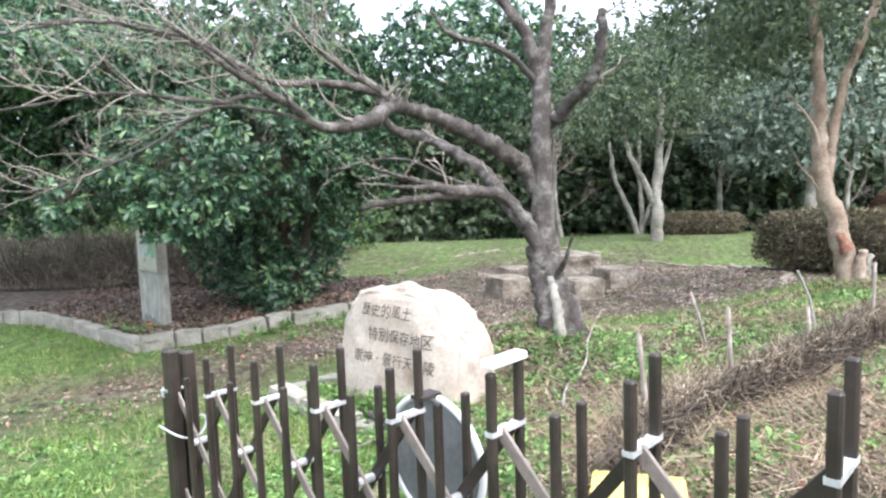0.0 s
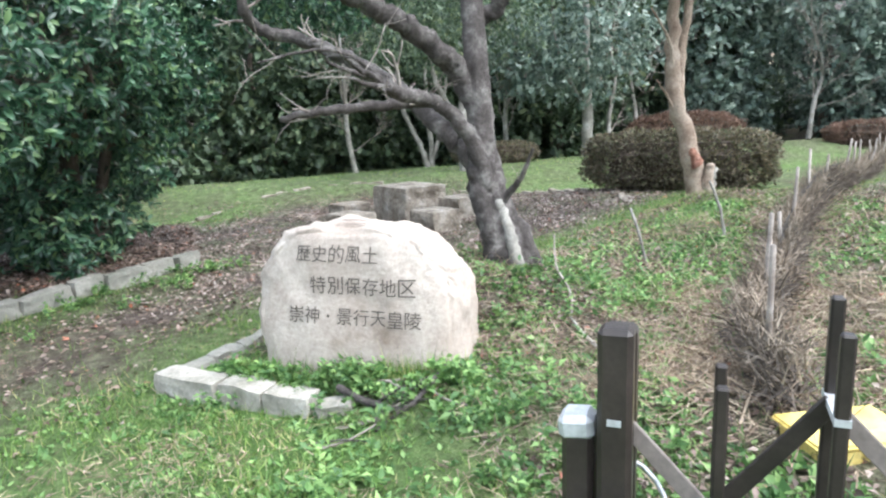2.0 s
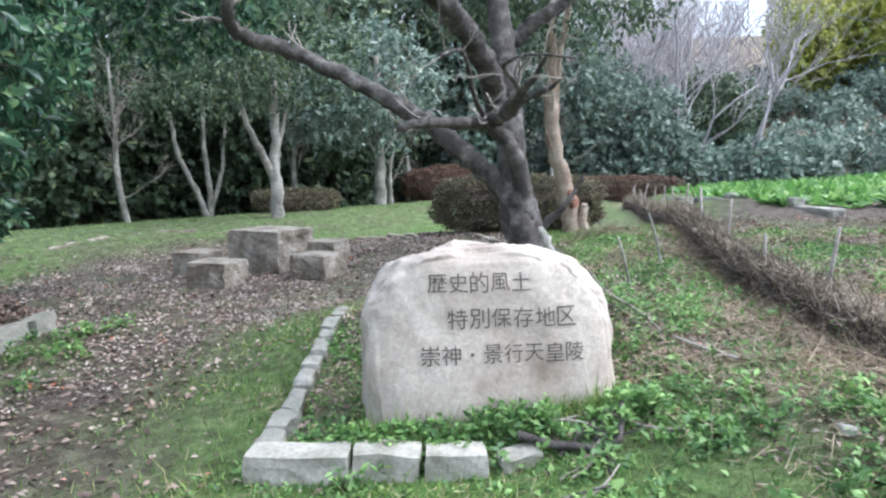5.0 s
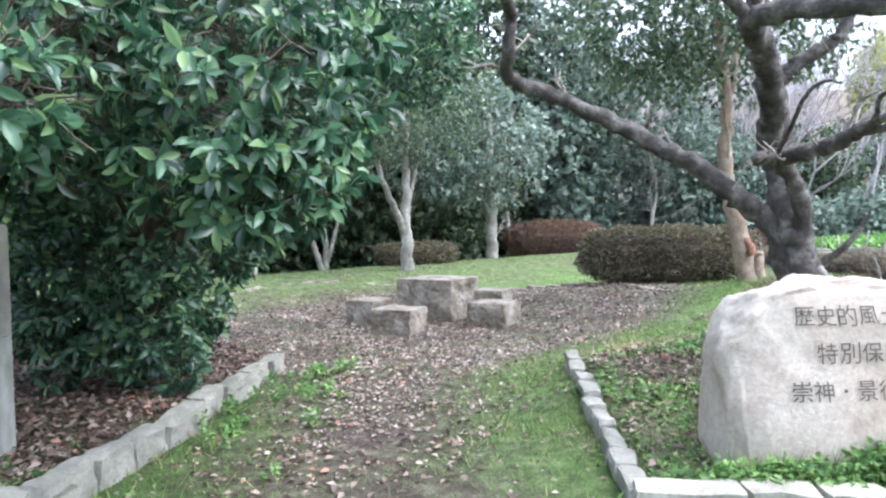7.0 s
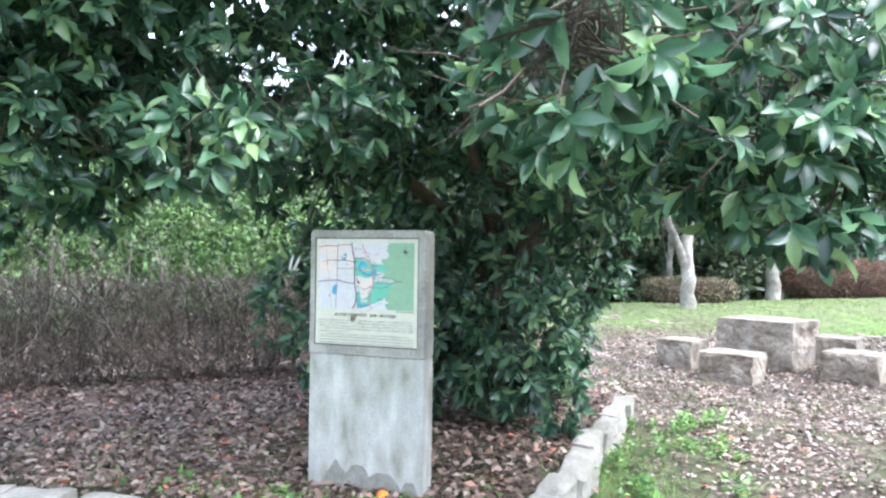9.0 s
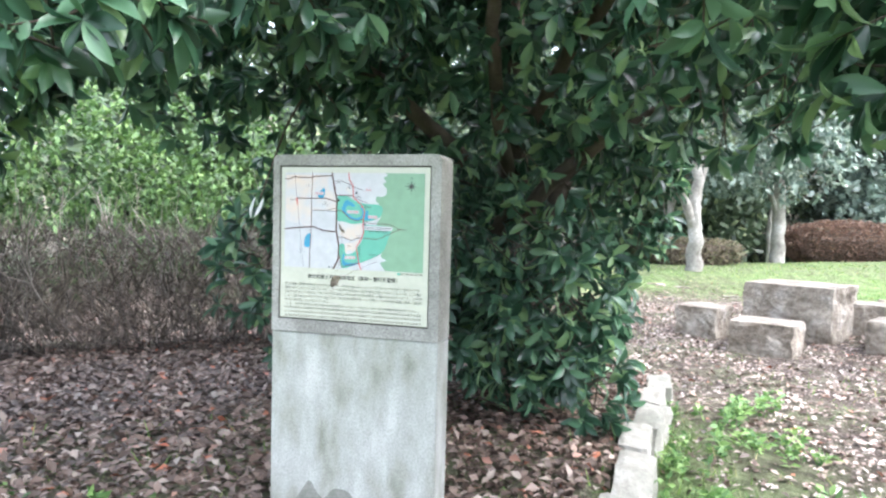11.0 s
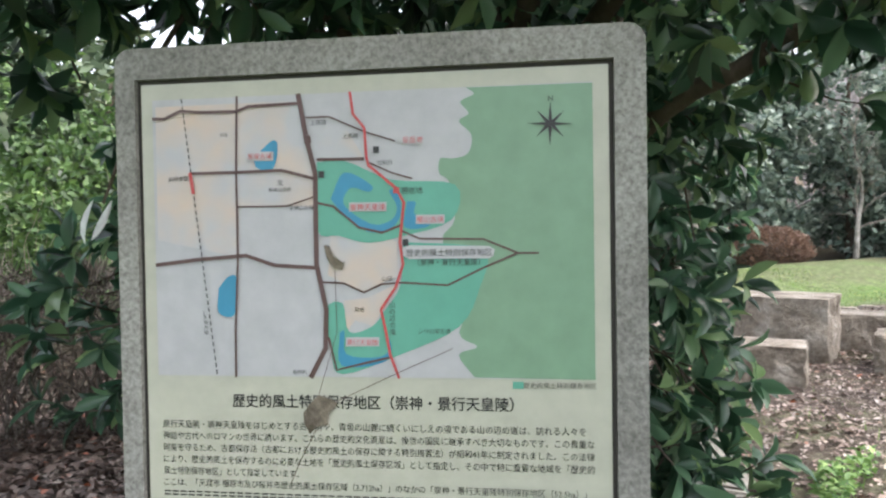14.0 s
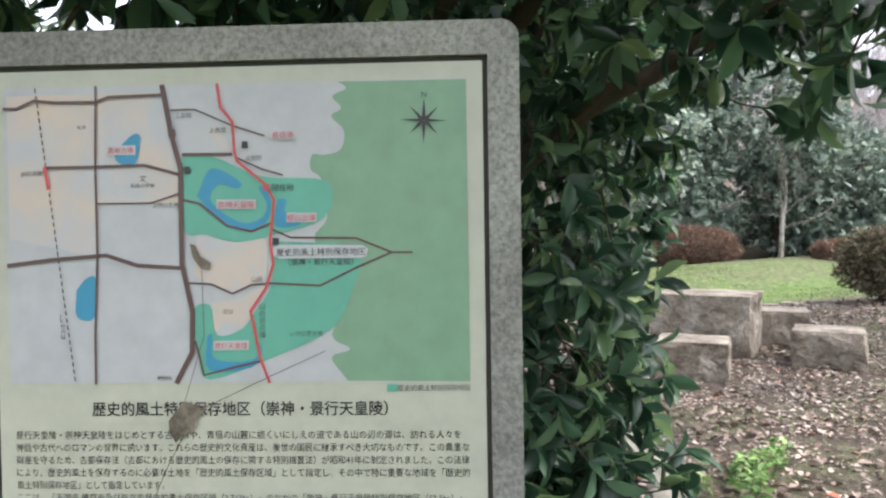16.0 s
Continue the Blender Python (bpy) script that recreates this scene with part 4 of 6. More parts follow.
def cherry_tree():
    thing = empty("cherry_tree", "old bare cherry tree with gnarled spreading limbs", "tree", at=(1.1, 6.45, land_z(1.1, 6.45)))
    line = smooth_line([(1.17, 6.36, -0.35), (1.13, 6.42, 0.0), (1.07, 6.54, 0.35), (1.03, 6.65, 0.7), (1.02, 6.7, 1.2), (1.02, 6.76, 1.8), (1.05, 6.88, 2.4), (1.06, 6.95, 2.7)], 7)
    rad = np.interp(line[:, 2], [-0.35, 0.0, 0.25, 0.6, 0.85, 1.2, 1.9, 2.7], [0.3, 0.215, 0.175, 0.165, 0.128, 0.112, 0.1, 0.08])
    v, t = tube_arrays(line, rad, 22, 0.06)
    part("trunk", raw_mesh("trunk", v, t, BARK), None, thing, "fissured grey-brown trunk", smooth=True)
    # split bark and roots at the foot, with a strip of bare pale wood
    for pts, r0, r1, mat, label in (([(1.05, 6.36, -0.3), (1.0, 6.42, 0.1), (0.95, 6.52, 0.5), (0.9, 6.58, 0.8)], 0.125, 0.085, BARK, ""),
                                    ([(1.36, 6.3, -0.3), (1.26, 6.36, 0.02), (1.18, 6.46, 0.3), (1.13, 6.56, 0.5)], 0.13, 0.07, BARK, ""),
                                    ([(1.13, 6.2, -0.1), (1.085, 6.265, 0.12), (1.06, 6.35, 0.36), (1.04, 6.43, 0.52)], 0.06, 0.035, BARK_PALE, "pale strip of bare wood")):
        (v, t), _ = limb(pts, r0, r1, 14, 6, 0.05)
        part("buttress", raw_mesh("buttress", v, t, mat), None, thing, label, smooth=True)
    limbs = [
        # low limb running back and outwards, then rising at its elbow
        ([(1.0, 6.62, 0.62), (0.94, 6.79, 0.88), (0.78, 7.0, 1.12), (0.62, 7.24, 1.36), (0.5, 7.55, 1.56), (0.28, 7.78, 1.74), (0.0, 8.04, 1.92), (-0.28, 8.22, 2.04), (-0.58, 8.27, 2.13), (-0.68, 8.15, 2.3), (-0.67, 8.12, 2.58)], 0.095, 0.046, 5),
        ([(-0.67, 8.12, 2.55), (-1.19, 7.8, 2.63), (-1.79, 7.4, 2.62), (-2.27, 7.0, 2.86), (-3.0, 6.4, 3.05), (-3.68, 5.8, 2.92)], 0.055, 0.012, 16),
        # upper limb leaving the trunk towards the path
        ([(1.0, 6.76, 1.3), (0.86, 6.74, 1.58), (0.63, 6.63, 1.75), (0.4, 6.56, 1.89), (0.14, 6.5, 2.02), (-0.1, 6.45, 2.12), (-0.32, 6.4, 2.2), (-0.4, 6.1, 2.17), (-0.47, 5.6, 2.07), (-0.53, 5.2, 1.97), (-0.73, 4.95, 1.9)], 0.1, 0.05, 5),
        ([(-0.32, 6.4, 2.18), (-0.6, 6.5, 2.4), (-0.95, 6.45, 2.62), (-1.3, 6.2, 2.95)], 0.05, 0.02, 8),
        ([(-0.73, 4.95, 1.9), (-0.86, 4.75, 1.91), (-0.99, 4.6, 2.03), (-1.18, 4.35, 2.14), (-1.33, 4.1, 2.27), (-1.53, 3.8, 2.44)], 0.042, 0.01, 14),
        ([(-0.99, 4.6, 2.03), (-1.19, 4.4, 2.08), (-1.38, 4.2, 2.02), (-1.86, 3.9, 2.05), (-2.33, 3.6, 1.94)], 0.024, 0.006, 16),
        ([(-0.86, 4.75, 1.91), (-1.06, 4.6, 1.97), (-1.45, 4.4, 2.01), (-1.82, 4.2, 1.76), (-2.29, 4.0, 1.53), (-2.57, 3.9, 1.51)], 0.018, 0.005, 14),
        ([(-1.18, 4.35, 2.14), (-1.36, 4.2, 2.33), (-1.59, 4.1, 2.42), (-2.04, 4.0, 2.48), (-2.48, 3.9, 2.4)], 0.018, 0.005, 14),
        # stem to the knuckle, its stub and its broken fork
        ([(0.98, 6.52, 0.6), (0.86, 6.5, 1.0), (0.7, 6.52, 1.22), (0.54, 6.57, 1.36)], 0.075, 0.055, 1),
        ([(0.56, 6.57, 1.35), (0.19, 6.55, 1.34), (-0.2, 6.38, 1.32), (-0.51, 6.24, 1.29), (-0.74, 6.2, 1.26)], 0.05, 0.024, 2),
        ([(0.55, 6.56, 1.35), (0.34, 6.3, 1.37), (0.21, 6.13, 1.39), (0.06, 5.98, 1.41), (-0.1, 5.82, 1.45)], 0.058, 0.046, 2),
        ([(-0.1, 5.82, 1.45), (-0.22, 5.66, 1.5), (-0.36, 5.5, 1.54), (-0.48, 5.36, 1.6)], 0.03, 0.01, 2),
        ([(-0.06, 5.85, 1.43), (-0.2, 5.64, 1.44), (-0.36, 5.42, 1.45), (-0.5, 5.25, 1.48)], 0.028, 0.008, 2),
        ([(-0.12, 5.78, 1.46), (-0.3, 5.7, 1.52), (-0.5, 5.62, 1.58), (-0.55, 5.42, 1.61), (-0.45, 5.2, 1.58)], 0.018, 0.006, 2),
        ([(0.4, 6.5, 1.4), (0.06, 6.3, 1.51), (-0.25, 6.1, 1.67), (-0.54, 5.9, 1.69), (-0.93, 5.7, 1.6)], 0.02, 0.007, 3),
        # crown above the trunk
        ([(1.04, 6.84, 2.0), (1.18, 6.81, 2.06), (1.28, 6.68, 2.19), (1.39, 6.55, 2.31), (1.48, 6.41, 2.42), (1.53, 6.35, 2.66), (1.54, 6.3, 3.0)], 0.075, 0.045, 4),
        ([(1.05, 6.9, 2.5), (0.88, 6.88, 2.96), (0.67, 6.85, 3.26), (0.4, 6.8, 3.8)], 0.075, 0.04, 5),
        ([(1.06, 6.93, 2.6), (1.12, 6.98, 2.95), (1.2, 7.0, 3.4), (1.25, 7.0, 4.0)], 0.08, 0.045, 5),
        ([(1.0, 6.88, 2.45), (0.66, 6.8, 2.76), (0.16, 6.7, 2.9), (-0.05, 6.6, 3.11)], 0.04, 0.014, 5),
        ([(1.1, 6.45, 0.5), (1.16, 6.25, 0.72), (1.2, 6.12, 0.95)], 0.035, 0.012, 1),
    ]
    small = []
    for pts, r0, r1, many in limbs:
        (v, t), line = limb(pts, r0, r1, 10 if r0 > 0.05 else 7, 6, 0.07)
        part("limb", raw_mesh("limb", v, t, BARK), None, thing, smooth=True)
        run = (line[-1] - line[0]) / np.linalg.norm(line[-1] - line[0])
        for _ in range(many):
            q = line[rng.integers(len(line) // 3, len(line))]
            w = rng.normal(size=3) * np.array([0.9, 0.9, 0.6]) + run * 0.9 + np.array([0, 0, 0.35])
            fine = many >= 8
            twigs(q, w / np.linalg.norm(w), rng.uniform(0.25, 0.7) if fine else rng.uniform(0.12, 0.4), max(0.005, r1 * 0.4), 2 if fine else 1, small, kids=3)
    small += stub((0.5, 6.55, 1.4), (-0.2, -0.2, 0.8), 0.008, 4, 0.22)
    v, t = join(small)
    tagged(part("twig_mass", raw_mesh("twig_mass", v, t, TWIG), None, thing, "fine grey twigs"), kind="stuff")


cherry_tree()


def rosettes(blobs, per, leaves, length, inner=0.6, gaps=0.3, floor=None, droop=0.3):
    """Leaf starts, ways, lengths and faces: whorls of leaves at the tips of twigs, and those twigs as tubes."""
    tips, outs = [], []
    for c, r in blobs:
        p, d = shell(c, r, int(per * (r[0] * r[1] + r[0] * r[2] + r[1] * r[2]) / 3), inner)
        keep = np.array([noise.noise(Vector(q) * 1.9) > -0.45 + gaps * 0.5 - 0.3 * rng.random() for q in p])
        tips.append(p[keep]), outs.append(d[keep])
    p, d = np.concatenate(tips), np.concatenate(outs)
    if floor is not None:
        keep = p[:, 2] > floor
        p, d = p[keep], d[keep]
    axis = unit(d * np.array([1, 1, 0.45]) + rng.normal(size=d.shape) * 0.4 + np.array([0, 0, -0.05]))
    u = unit(np.cross(axis, rng.normal(size=axis.shape)))
    w = np.cross(axis, u)
    n = len(p)
    turn = (np.arange(leaves) * 2.4)[None] + rng.uniform(0, 6.28, (n, 1)) + rng.normal(size=(n, leaves)) * 0.3
    lean = rng.uniform(0.45, 1.35, (n, leaves))
    way = axis[:, None] * np.cos(lean)[..., None] + (u[:, None] * np.cos(turn)[..., None] + w[:, None] * np.sin(turn)[..., None]) * np.sin(lean)[..., None]
    way = way + np.array([0, 0, -droop])
    at = p[:, None] + axis[:, None] * rng.uniform(-0.08, 0.015, (n, leaves, 1))
    face = np.repeat(axis, leaves, 0) + rng.normal(size=(n * leaves, 3)) * 0.35 + np.array([0, 0, 0.35])
    stems = [tube_arrays([a - b * 0.3 + np.array([0, 0, 0.04]), a - b * 0.14, a], [0.005, 0.004, 0.0025], 3) for a, b in zip(p[::2], axis[::2])]
    return at.reshape(-1, 3), unit(way.reshape(-1, 3)), length * rng.uniform(0.6, 1.15, n * leaves), face, stems


def evergreen():
    thing = empty("evergreen_tree", "dense glossy-leaved evergreen tree spreading over the sign", "tree", at=(-2.65, 11.15, land_z(-2.65, 11.15)))
    stems = [([(-2.65, 11.15, -0.55), (-2.68, 11.1, 0.4), (-2.6, 11.05, 1.3), (-2.8, 10.9, 2.4), (-2.9, 10.8, 4.0)], 0.13, 0.07),
             ([(-2.6, 11.2, -0.5), (-2.3, 11.1, 0.6), (-1.9, 11.1, 1.6), (-1.5, 11.2, 3.0)], 0.09, 0.04),
             ([(-2.7, 11.1, 0.5), (-2.5, 10.5, 1.1), (-2.2, 9.8, 1.5), (-2.1, 9.0, 1.9)], 0.06, 0.02),
             ([(-2.65, 11.05, 1.0), (-3.3, 10.2, 1.6), (-3.8, 9.3, 1.9), (-4.2, 8.4, 1.9)], 0.05, 0.015),
             ([(-2.6, 11.05, 1.2), (-2.9, 9.8, 1.8), (-3.0, 8.8, 1.9), (-3.0, 7.9, 1.8)], 0.05, 0.012),
             ([(-2.8, 11.1, 1.0), (-3.8, 10.9, 1.6), (-5.0, 10.7, 2.0), (-6.4, 10.5, 2.3)], 0.06, 0.02),
             ([(-2.7, 11.2, -0.5), (-3.1, 11.4, 0.8), (-3.3, 11.5, 2.2)], 0.07, 0.03)]
    for pts, a, b in stems:
        (v, t), _ = limb(pts, a, b, 9, 6)
        part("trunk" if pts[0][2] < 0 else "limb", raw_mesh("limb", v, t, BARK_DARK), None, thing, smooth=True)
    # last two: high canopy added, mostly out of view, to shade leaves and litter
    blobs = [((-3.85, 8.3, 1.75), (0.5, 0.5, 0.62)), ((-4.3, 7.62, 1.42), (0.30, 0.38, 0.36)), ((-3.0, 8.0, 1.75), (0.85, 0.7, 0.9)), ((-2.5, 9.4, 2.1), (1.2, 1.1, 1.1)), ((-2.7, 11.0, 2.8), (1.8, 1.7, 2.2)),
             ((-4.6, 10.9, 2.6), (1.9, 1.5, 1.5)), ((-6.9, 10.8, 3.1), (1.9, 1.5, 1.9)), ((-3.0, 10.4, 0.08), (0.3, 0.34, 0.55)), ((-3.2, 10.8, 0.3), (0.52, 0.45, 0.9)),
             ((-1.5, 11.8, 2.3), (1.0, 1.0, 1.5)), ((0.5, 11.7, 3.5), (1.8, 1.3, 1.2)), ((-4.0, 9.6, 3.0), (1.6, 1.3, 0.9)), ((-2.2, 11.7, 0.45), (0.5, 0.5, 0.95)), ((-6.2, 9.9, 3.0), (1.6, 0.8, 1.3)), ((-7.6, 11.6, 4.0), (2.0, 1.2, 1.4)), ((-5.6, 11.5, 4.0), (1.8, 1.2, 1.3)), ((-6.9, 11.0, 1.5), (0.9, 0.6, 0.7)), ((-5.9, 10.9, 1.45), (0.75, 0.55, 0.65)), ((-8.3, 11.2, 1.9), (1.1, 0.7, 1.0)), ((-6.2, 9.3, 3.3), (1.6, 1.3, 0.6)), ((-5.3, 8.3, 3.1), (1.0, 0.8, 0.4))]
    near_blobs = [blobs[k] for k in (0, 1, 2, 3, 7, 8, 12, 11)] + [((-2.65, 10.1, -0.2), (0.27, 0.25, 0.32)), ((-2.8, 10.25, 0.3), (0.4, 0.36, 0.6)), ((-2.35, 10.6, 0.1), (0.4, 0.35, 0.5)), ((-3.9, 11.6, 0.4), (0.6, 0.5, 0.8)), ((-3.3, 11.2, 0.4), (0.5, 0.5, 0.9)), ((-5.1, 9.05, 1.3), (0.35, 0.25, 0.26)), ((-5.8, 10.2, 1.5), (0.6, 0.4, 0.4)), ((-3.1, 7.9, 1.2), (0.6, 0.5, 0.42)), ((-4.5, 9.5, 1.6), (0.5, 0.35, 0.3)), ((-1.75, 10.8, 0.9), (0.35, 0.35, 0.6)), ((-1.7, 9.9, 2.0), (0.6, 0.6, 0.6))]
    at, way, ln, face, stems = rosettes(near_blobs, 430, 9, 0.132, 0.5, 0.2, -0.45)
    me = scatter("crown", at, way, ln, ln * 0.36, LEAF, (FINE_V, FINE_T), face)
    part("crown", me, None, thing, "large glossy dark green leaves", smooth=True)
    far_blobs = [b for k, b in enumerate(blobs) if k not in (0, 1, 2, 3, 7, 8, 11, 12)]
    at, way, ln, face, more = rosettes(far_blobs, 540, 9, 0.14, 0.5, 0.2, -0.45)
    me = scatter("crown", at, way, ln, ln * 0.38, LEAF, (BROAD_V, BROAD_T), face)
    part("crown", me, None, thing, "large glossy dark green leaves", smooth=True)
    v, t = join(stems + more[::3])
    tagged(part("twig_mass", raw_mesh("leaf_twigs", v, t, BARK_DARK), None, thing), kind="stuff")
    # glossy leaves whose sky reflection is painted on as flat white
    hang = np.array([(-4.40, 10.72, 0.81), (-4.36, 10.70, 0.81)])
    me = scatter("pale_lit_leaf", hang, np.array([(-0.3, -0.1, -1.0), (-0.45, 0.0, -1.0)]), 0.12, 0.02, plain("glint_white", (0.75, 0.77, 0.76), 0.3), (FINE_V, FINE_T))
    part("pale_lit_leaf", me, None, thing, "long glossy leaves with their sky glint painted white")
    v, t = tube_arrays(smooth_line([(-3.9, 10.9, 1.7), (-4.2, 10.8, 1.25), (-4.38, 10.71, 0.80)]), np.linspace(0.012, 0.004, 13), 5)
    part("limb", raw_mesh("limb", v, t, BARK_DARK), None, thing)
    small = []
    for c, r in blobs[:6]:
        p, d = shell(c, r, 40, 0.3)
        for q, w in zip(p, d):
            twigs(q - w * 0.6, w, 0.55, 0.005, 1, small, kids=1)
    v, t = join(small)
    tagged(part("twig_mass", raw_mesh("twig_mass", v, t, BARK_DARK), None, thing), kind="stuff")


evergreen()


def leafed_tree(name, label, at, stems, bark, blobs, per, leaves, length, leaf, inner=0.5, gaps=0.3, width=0.5, group=""):
    """A tree: tapered stems, and a crown of many leaves round some blobs; places are relative to its foot."""
    z = land_z(*at)
    thing = empty(name, label, "tree", group, at=(*at, z))
    o = np.array([at[0], at[1], z])
    for pts, a, b in stems:
        (v, t), _ = limb([tuple(np.array(p) + o) for p in pts], a, b, 9, 5)
        part("trunk" if pts[0][2] < 0.05 else "limb", raw_mesh("limb", v, t, bark), None, thing, smooth=True)
    if blobs:
        p, w, ln = sprays([(tuple(np.array(c) + o), r) for c, r in blobs], per, leaves, length, 0.3, inner, gaps, z + 0.15, reach=0.45)
        part("crown", scatter("crown", p, w, ln, ln * width, leaf, (QUAD_V, QUAD_T) if length > 0.15 else (LEAF_V, LEAF_T)), None, thing)
    return thing


leafed_tree("bark_tree", "tan-barked tree with a torn red-brown scar", (5.42, 8.78), [([(0, 0, -0.2), (-0.06, 0.1, 0.5), (-0.25, 0.2, 1.3), (-0.32, 0.25, 1.9), (-0.35, 0.2, 2.6), (-0.5, 0.3, 4.2)], 0.15, 0.06),
            ([(-0.25, 0.2, 1.3), (-0.1, 0.3, 1.9), (0.05, 0.35, 2.6), (0.6, 0.4, 4.0)], 0.075, 0.05), ([(-0.3, 0.22, 1.6), (-0.5, 0.1, 2.1), (-0.9, 0.0, 2.5)], 0.03, 0.01), ([(-0.2, 0.2, 1.0), (-0.45, 0.15, 1.35), (-0.7, 0.1, 1.6)], 0.025, 0.008)],
            BARK_TAN, [((0.2, 0.6, 4.3), (2.3, 2.0, 1.4)), ((-1.2, 1.0, 3.8), (1.2, 1.2, 0.8))], 330, 8, 0.13, LEAF_FAR, 0.4, 0.35)
scar = surface("torn_wood", [(0.3, (0.16, 0.07, 0.045)), (0.6, (0.28, 0.14, 0.095)), (0.8, (0.4, 0.3, 0.23))], 9, 40, 0.9, 1.0, 0.02)
tree = bpy.data.objects["bark_tree"]
z0 = land_z(5.42, 8.78)
for pts, r0, r1, mat in (([(5.36, 8.74, z0 + 0.42), (5.31, 8.76, z0 + 0.52), (5.27, 8.77, z0 + 0.63)], 0.10, 0.05, scar), ([(5.5, 8.7, z0 - 0.1), (5.47, 8.68, z0 + 0.2), (5.5, 8.66, z0 + 0.42)], 0.11, 0.05, BARK_TAN), ([(5.55, 8.75, z0 - 0.1), (5.62, 8.74, z0 + 0.2), (5.66, 8.72, z0 + 0.36)], 0.08, 0.03, BARK_PALE)):
    (v, t), _ = limb(pts, r0, r1, 9, 4, 0.16)
    part("broken_stub", raw_mesh("broken_stub", v, t, mat), None, tree, "torn red-brown stub" if mat is scar else "", smooth=True)
V3 = [([(0, 0, -0.2), (-0.25, 0.1, 0.7), (-0.75, 0.2, 1.9), (-0.95, 0.25, 3.2)], 0.11, 0.06), ([(0.02, 0, -0.2), (0.1, 0.05, 0.9), (0.0, 0.1, 2.2), (0.05, 0.1, 4.0)], 0.11, 0.05), ([(0.05, 0, 0.2), (0.45, 0.0, 1.3), (0.6, 0.0, 2.2), (0.8, 0.1, 3.6)], 0.08, 0.04)]
leafed_tree("pale_tree", "pale-barked tree forking into bare stems from the foot", (6.66, 22.4), V3, BARK_PALE, [((-0.3, -0.5, 4.6), (2.6, 2.0, 1.6)), ((-2.6, -0.3, 4.2), (1.8, 1.6, 1.3))], 150, 7, 0.149, LEAF_FAR, 0.45, 0.35)
leafed_tree("forked_tree", "pale and dark forked tree among clipped hedges", (5.45, 16.9), [([(0, 0, -0.2), (0.02, 0, 0.6), (0.0, 0, 1.3), (0.12, 0.1, 2.3), (0.15, 0.1, 3.8)], 0.17, 0.07), ([(-0.02, 0, 0.9), (-0.35, 0.05, 1.6), (-0.7, 0.05, 2.3), (-0.9, 0.1, 3.5)], 0.1, 0.04), ([(0.02, 0, 1.3), (0.3, 0.05, 2.2), (0.6, 0.1, 3.4)], 0.07, 0.03)],
            BARK_PALE, [((0.3, 0.2, 4.3), (2.3, 1.8, 1.6)), ((-1.6, -0.6, 3.6), (1.3, 1.2, 1.0))], 260, 7, 0.149, LEAF_FAR, 0.45, 0.4)
leafed_tree("grey_tree", "slim grey tree with silvery green leaves", (10.4, 18.7), [([(0, 0, -0.2), (0.02, 0, 1.2), (-0.05, 0.05, 2.5), (0.0, 0.1, 4.5)], 0.2, 0.08), ([(0, 0, 1.2), (-0.7, 0.2, 2.6), (-1.1, 0.2, 3.8)], 0.07, 0.03)], BARK_PALE, [((0, 0.3, 3.6), (2.3, 1.8, 1.9)), ((-1.5, 0.8, 2.9), (1.2, 1.2, 1.0))], 170, 7, 0.2, LEAF_GREY)
woods = [(-2.0, 24, 5.5, LEAF_FAR), (1.5, 24.5, 5.5, LEAF_FAR), (4.6, 25.5, 7.5, LEAF_FAR), (9.0, 24.0, 6.5, LEAF_FAR), (12.0, 23.0, 8.5, LEAF_FAR), (15.5, 24.0, 12, LEAF_FAR), (13.2, 26, 11, LEAF_FAR), (21.5, 19.5, 8, LEAF_GREY), (18.3, 22.2, 12, LEAF_GREY), (20.5, 24, 10, LEAF_FAR), (3.0, 30, 7, LEAF_FAR), (8.5, 29, 8, LEAF_FAR), (18, 29, 10, LEAF_FAR), (25, 26, 8, LEAF_GREY), (24.5, 17.5, 4.5, LEAF_GREY),
         (27, 20, 6, LEAF_GREY), (31, 16.5, 5, LEAF_FAR), (7.0, 26.0, 6, LEAF_FAR), (11.0, 31.0, 8.5, LEAF_FAR), (0.0, 29, 6, LEAF_FAR), (-4.6, 25.5, 8.5, LEAF_FAR), (-10.0, 24.0, 5.0, LEAF_FAR)]
for k, (x, y, h, lf) in enumerate(woods):
    leafed_tree("woodland_tree", "dark evergreen woodland tree behind the clearing", (x, y), [([(0, 0, -0.3), (0.1, 0.1, h * 0.3), (-0.1, 0.2, h * 0.6), (0, 0, h * 0.85)], 0.2, 0.06), ([(0, 0.1, h * 0.15), (0.6, 0.2, h * 0.35), (0.9, 0.2, h * 0.55)], 0.09, 0.04)],
                BARK_DARK, [((0, 0, h * 0.68), (2.6, 2.3, h * 0.36)), ((rng.uniform(-1, 1), -0.5, h * 0.36), (2.3, 1.8, h * 0.28)), ((rng.uniform(-1.5, 1.5), -0.6, h * 0.14), (2.1, 1.6, h * 0.17))], 120, 6, 0.27, lf, 0.45, 0.15, 0.55, "woodland behind the clearing")


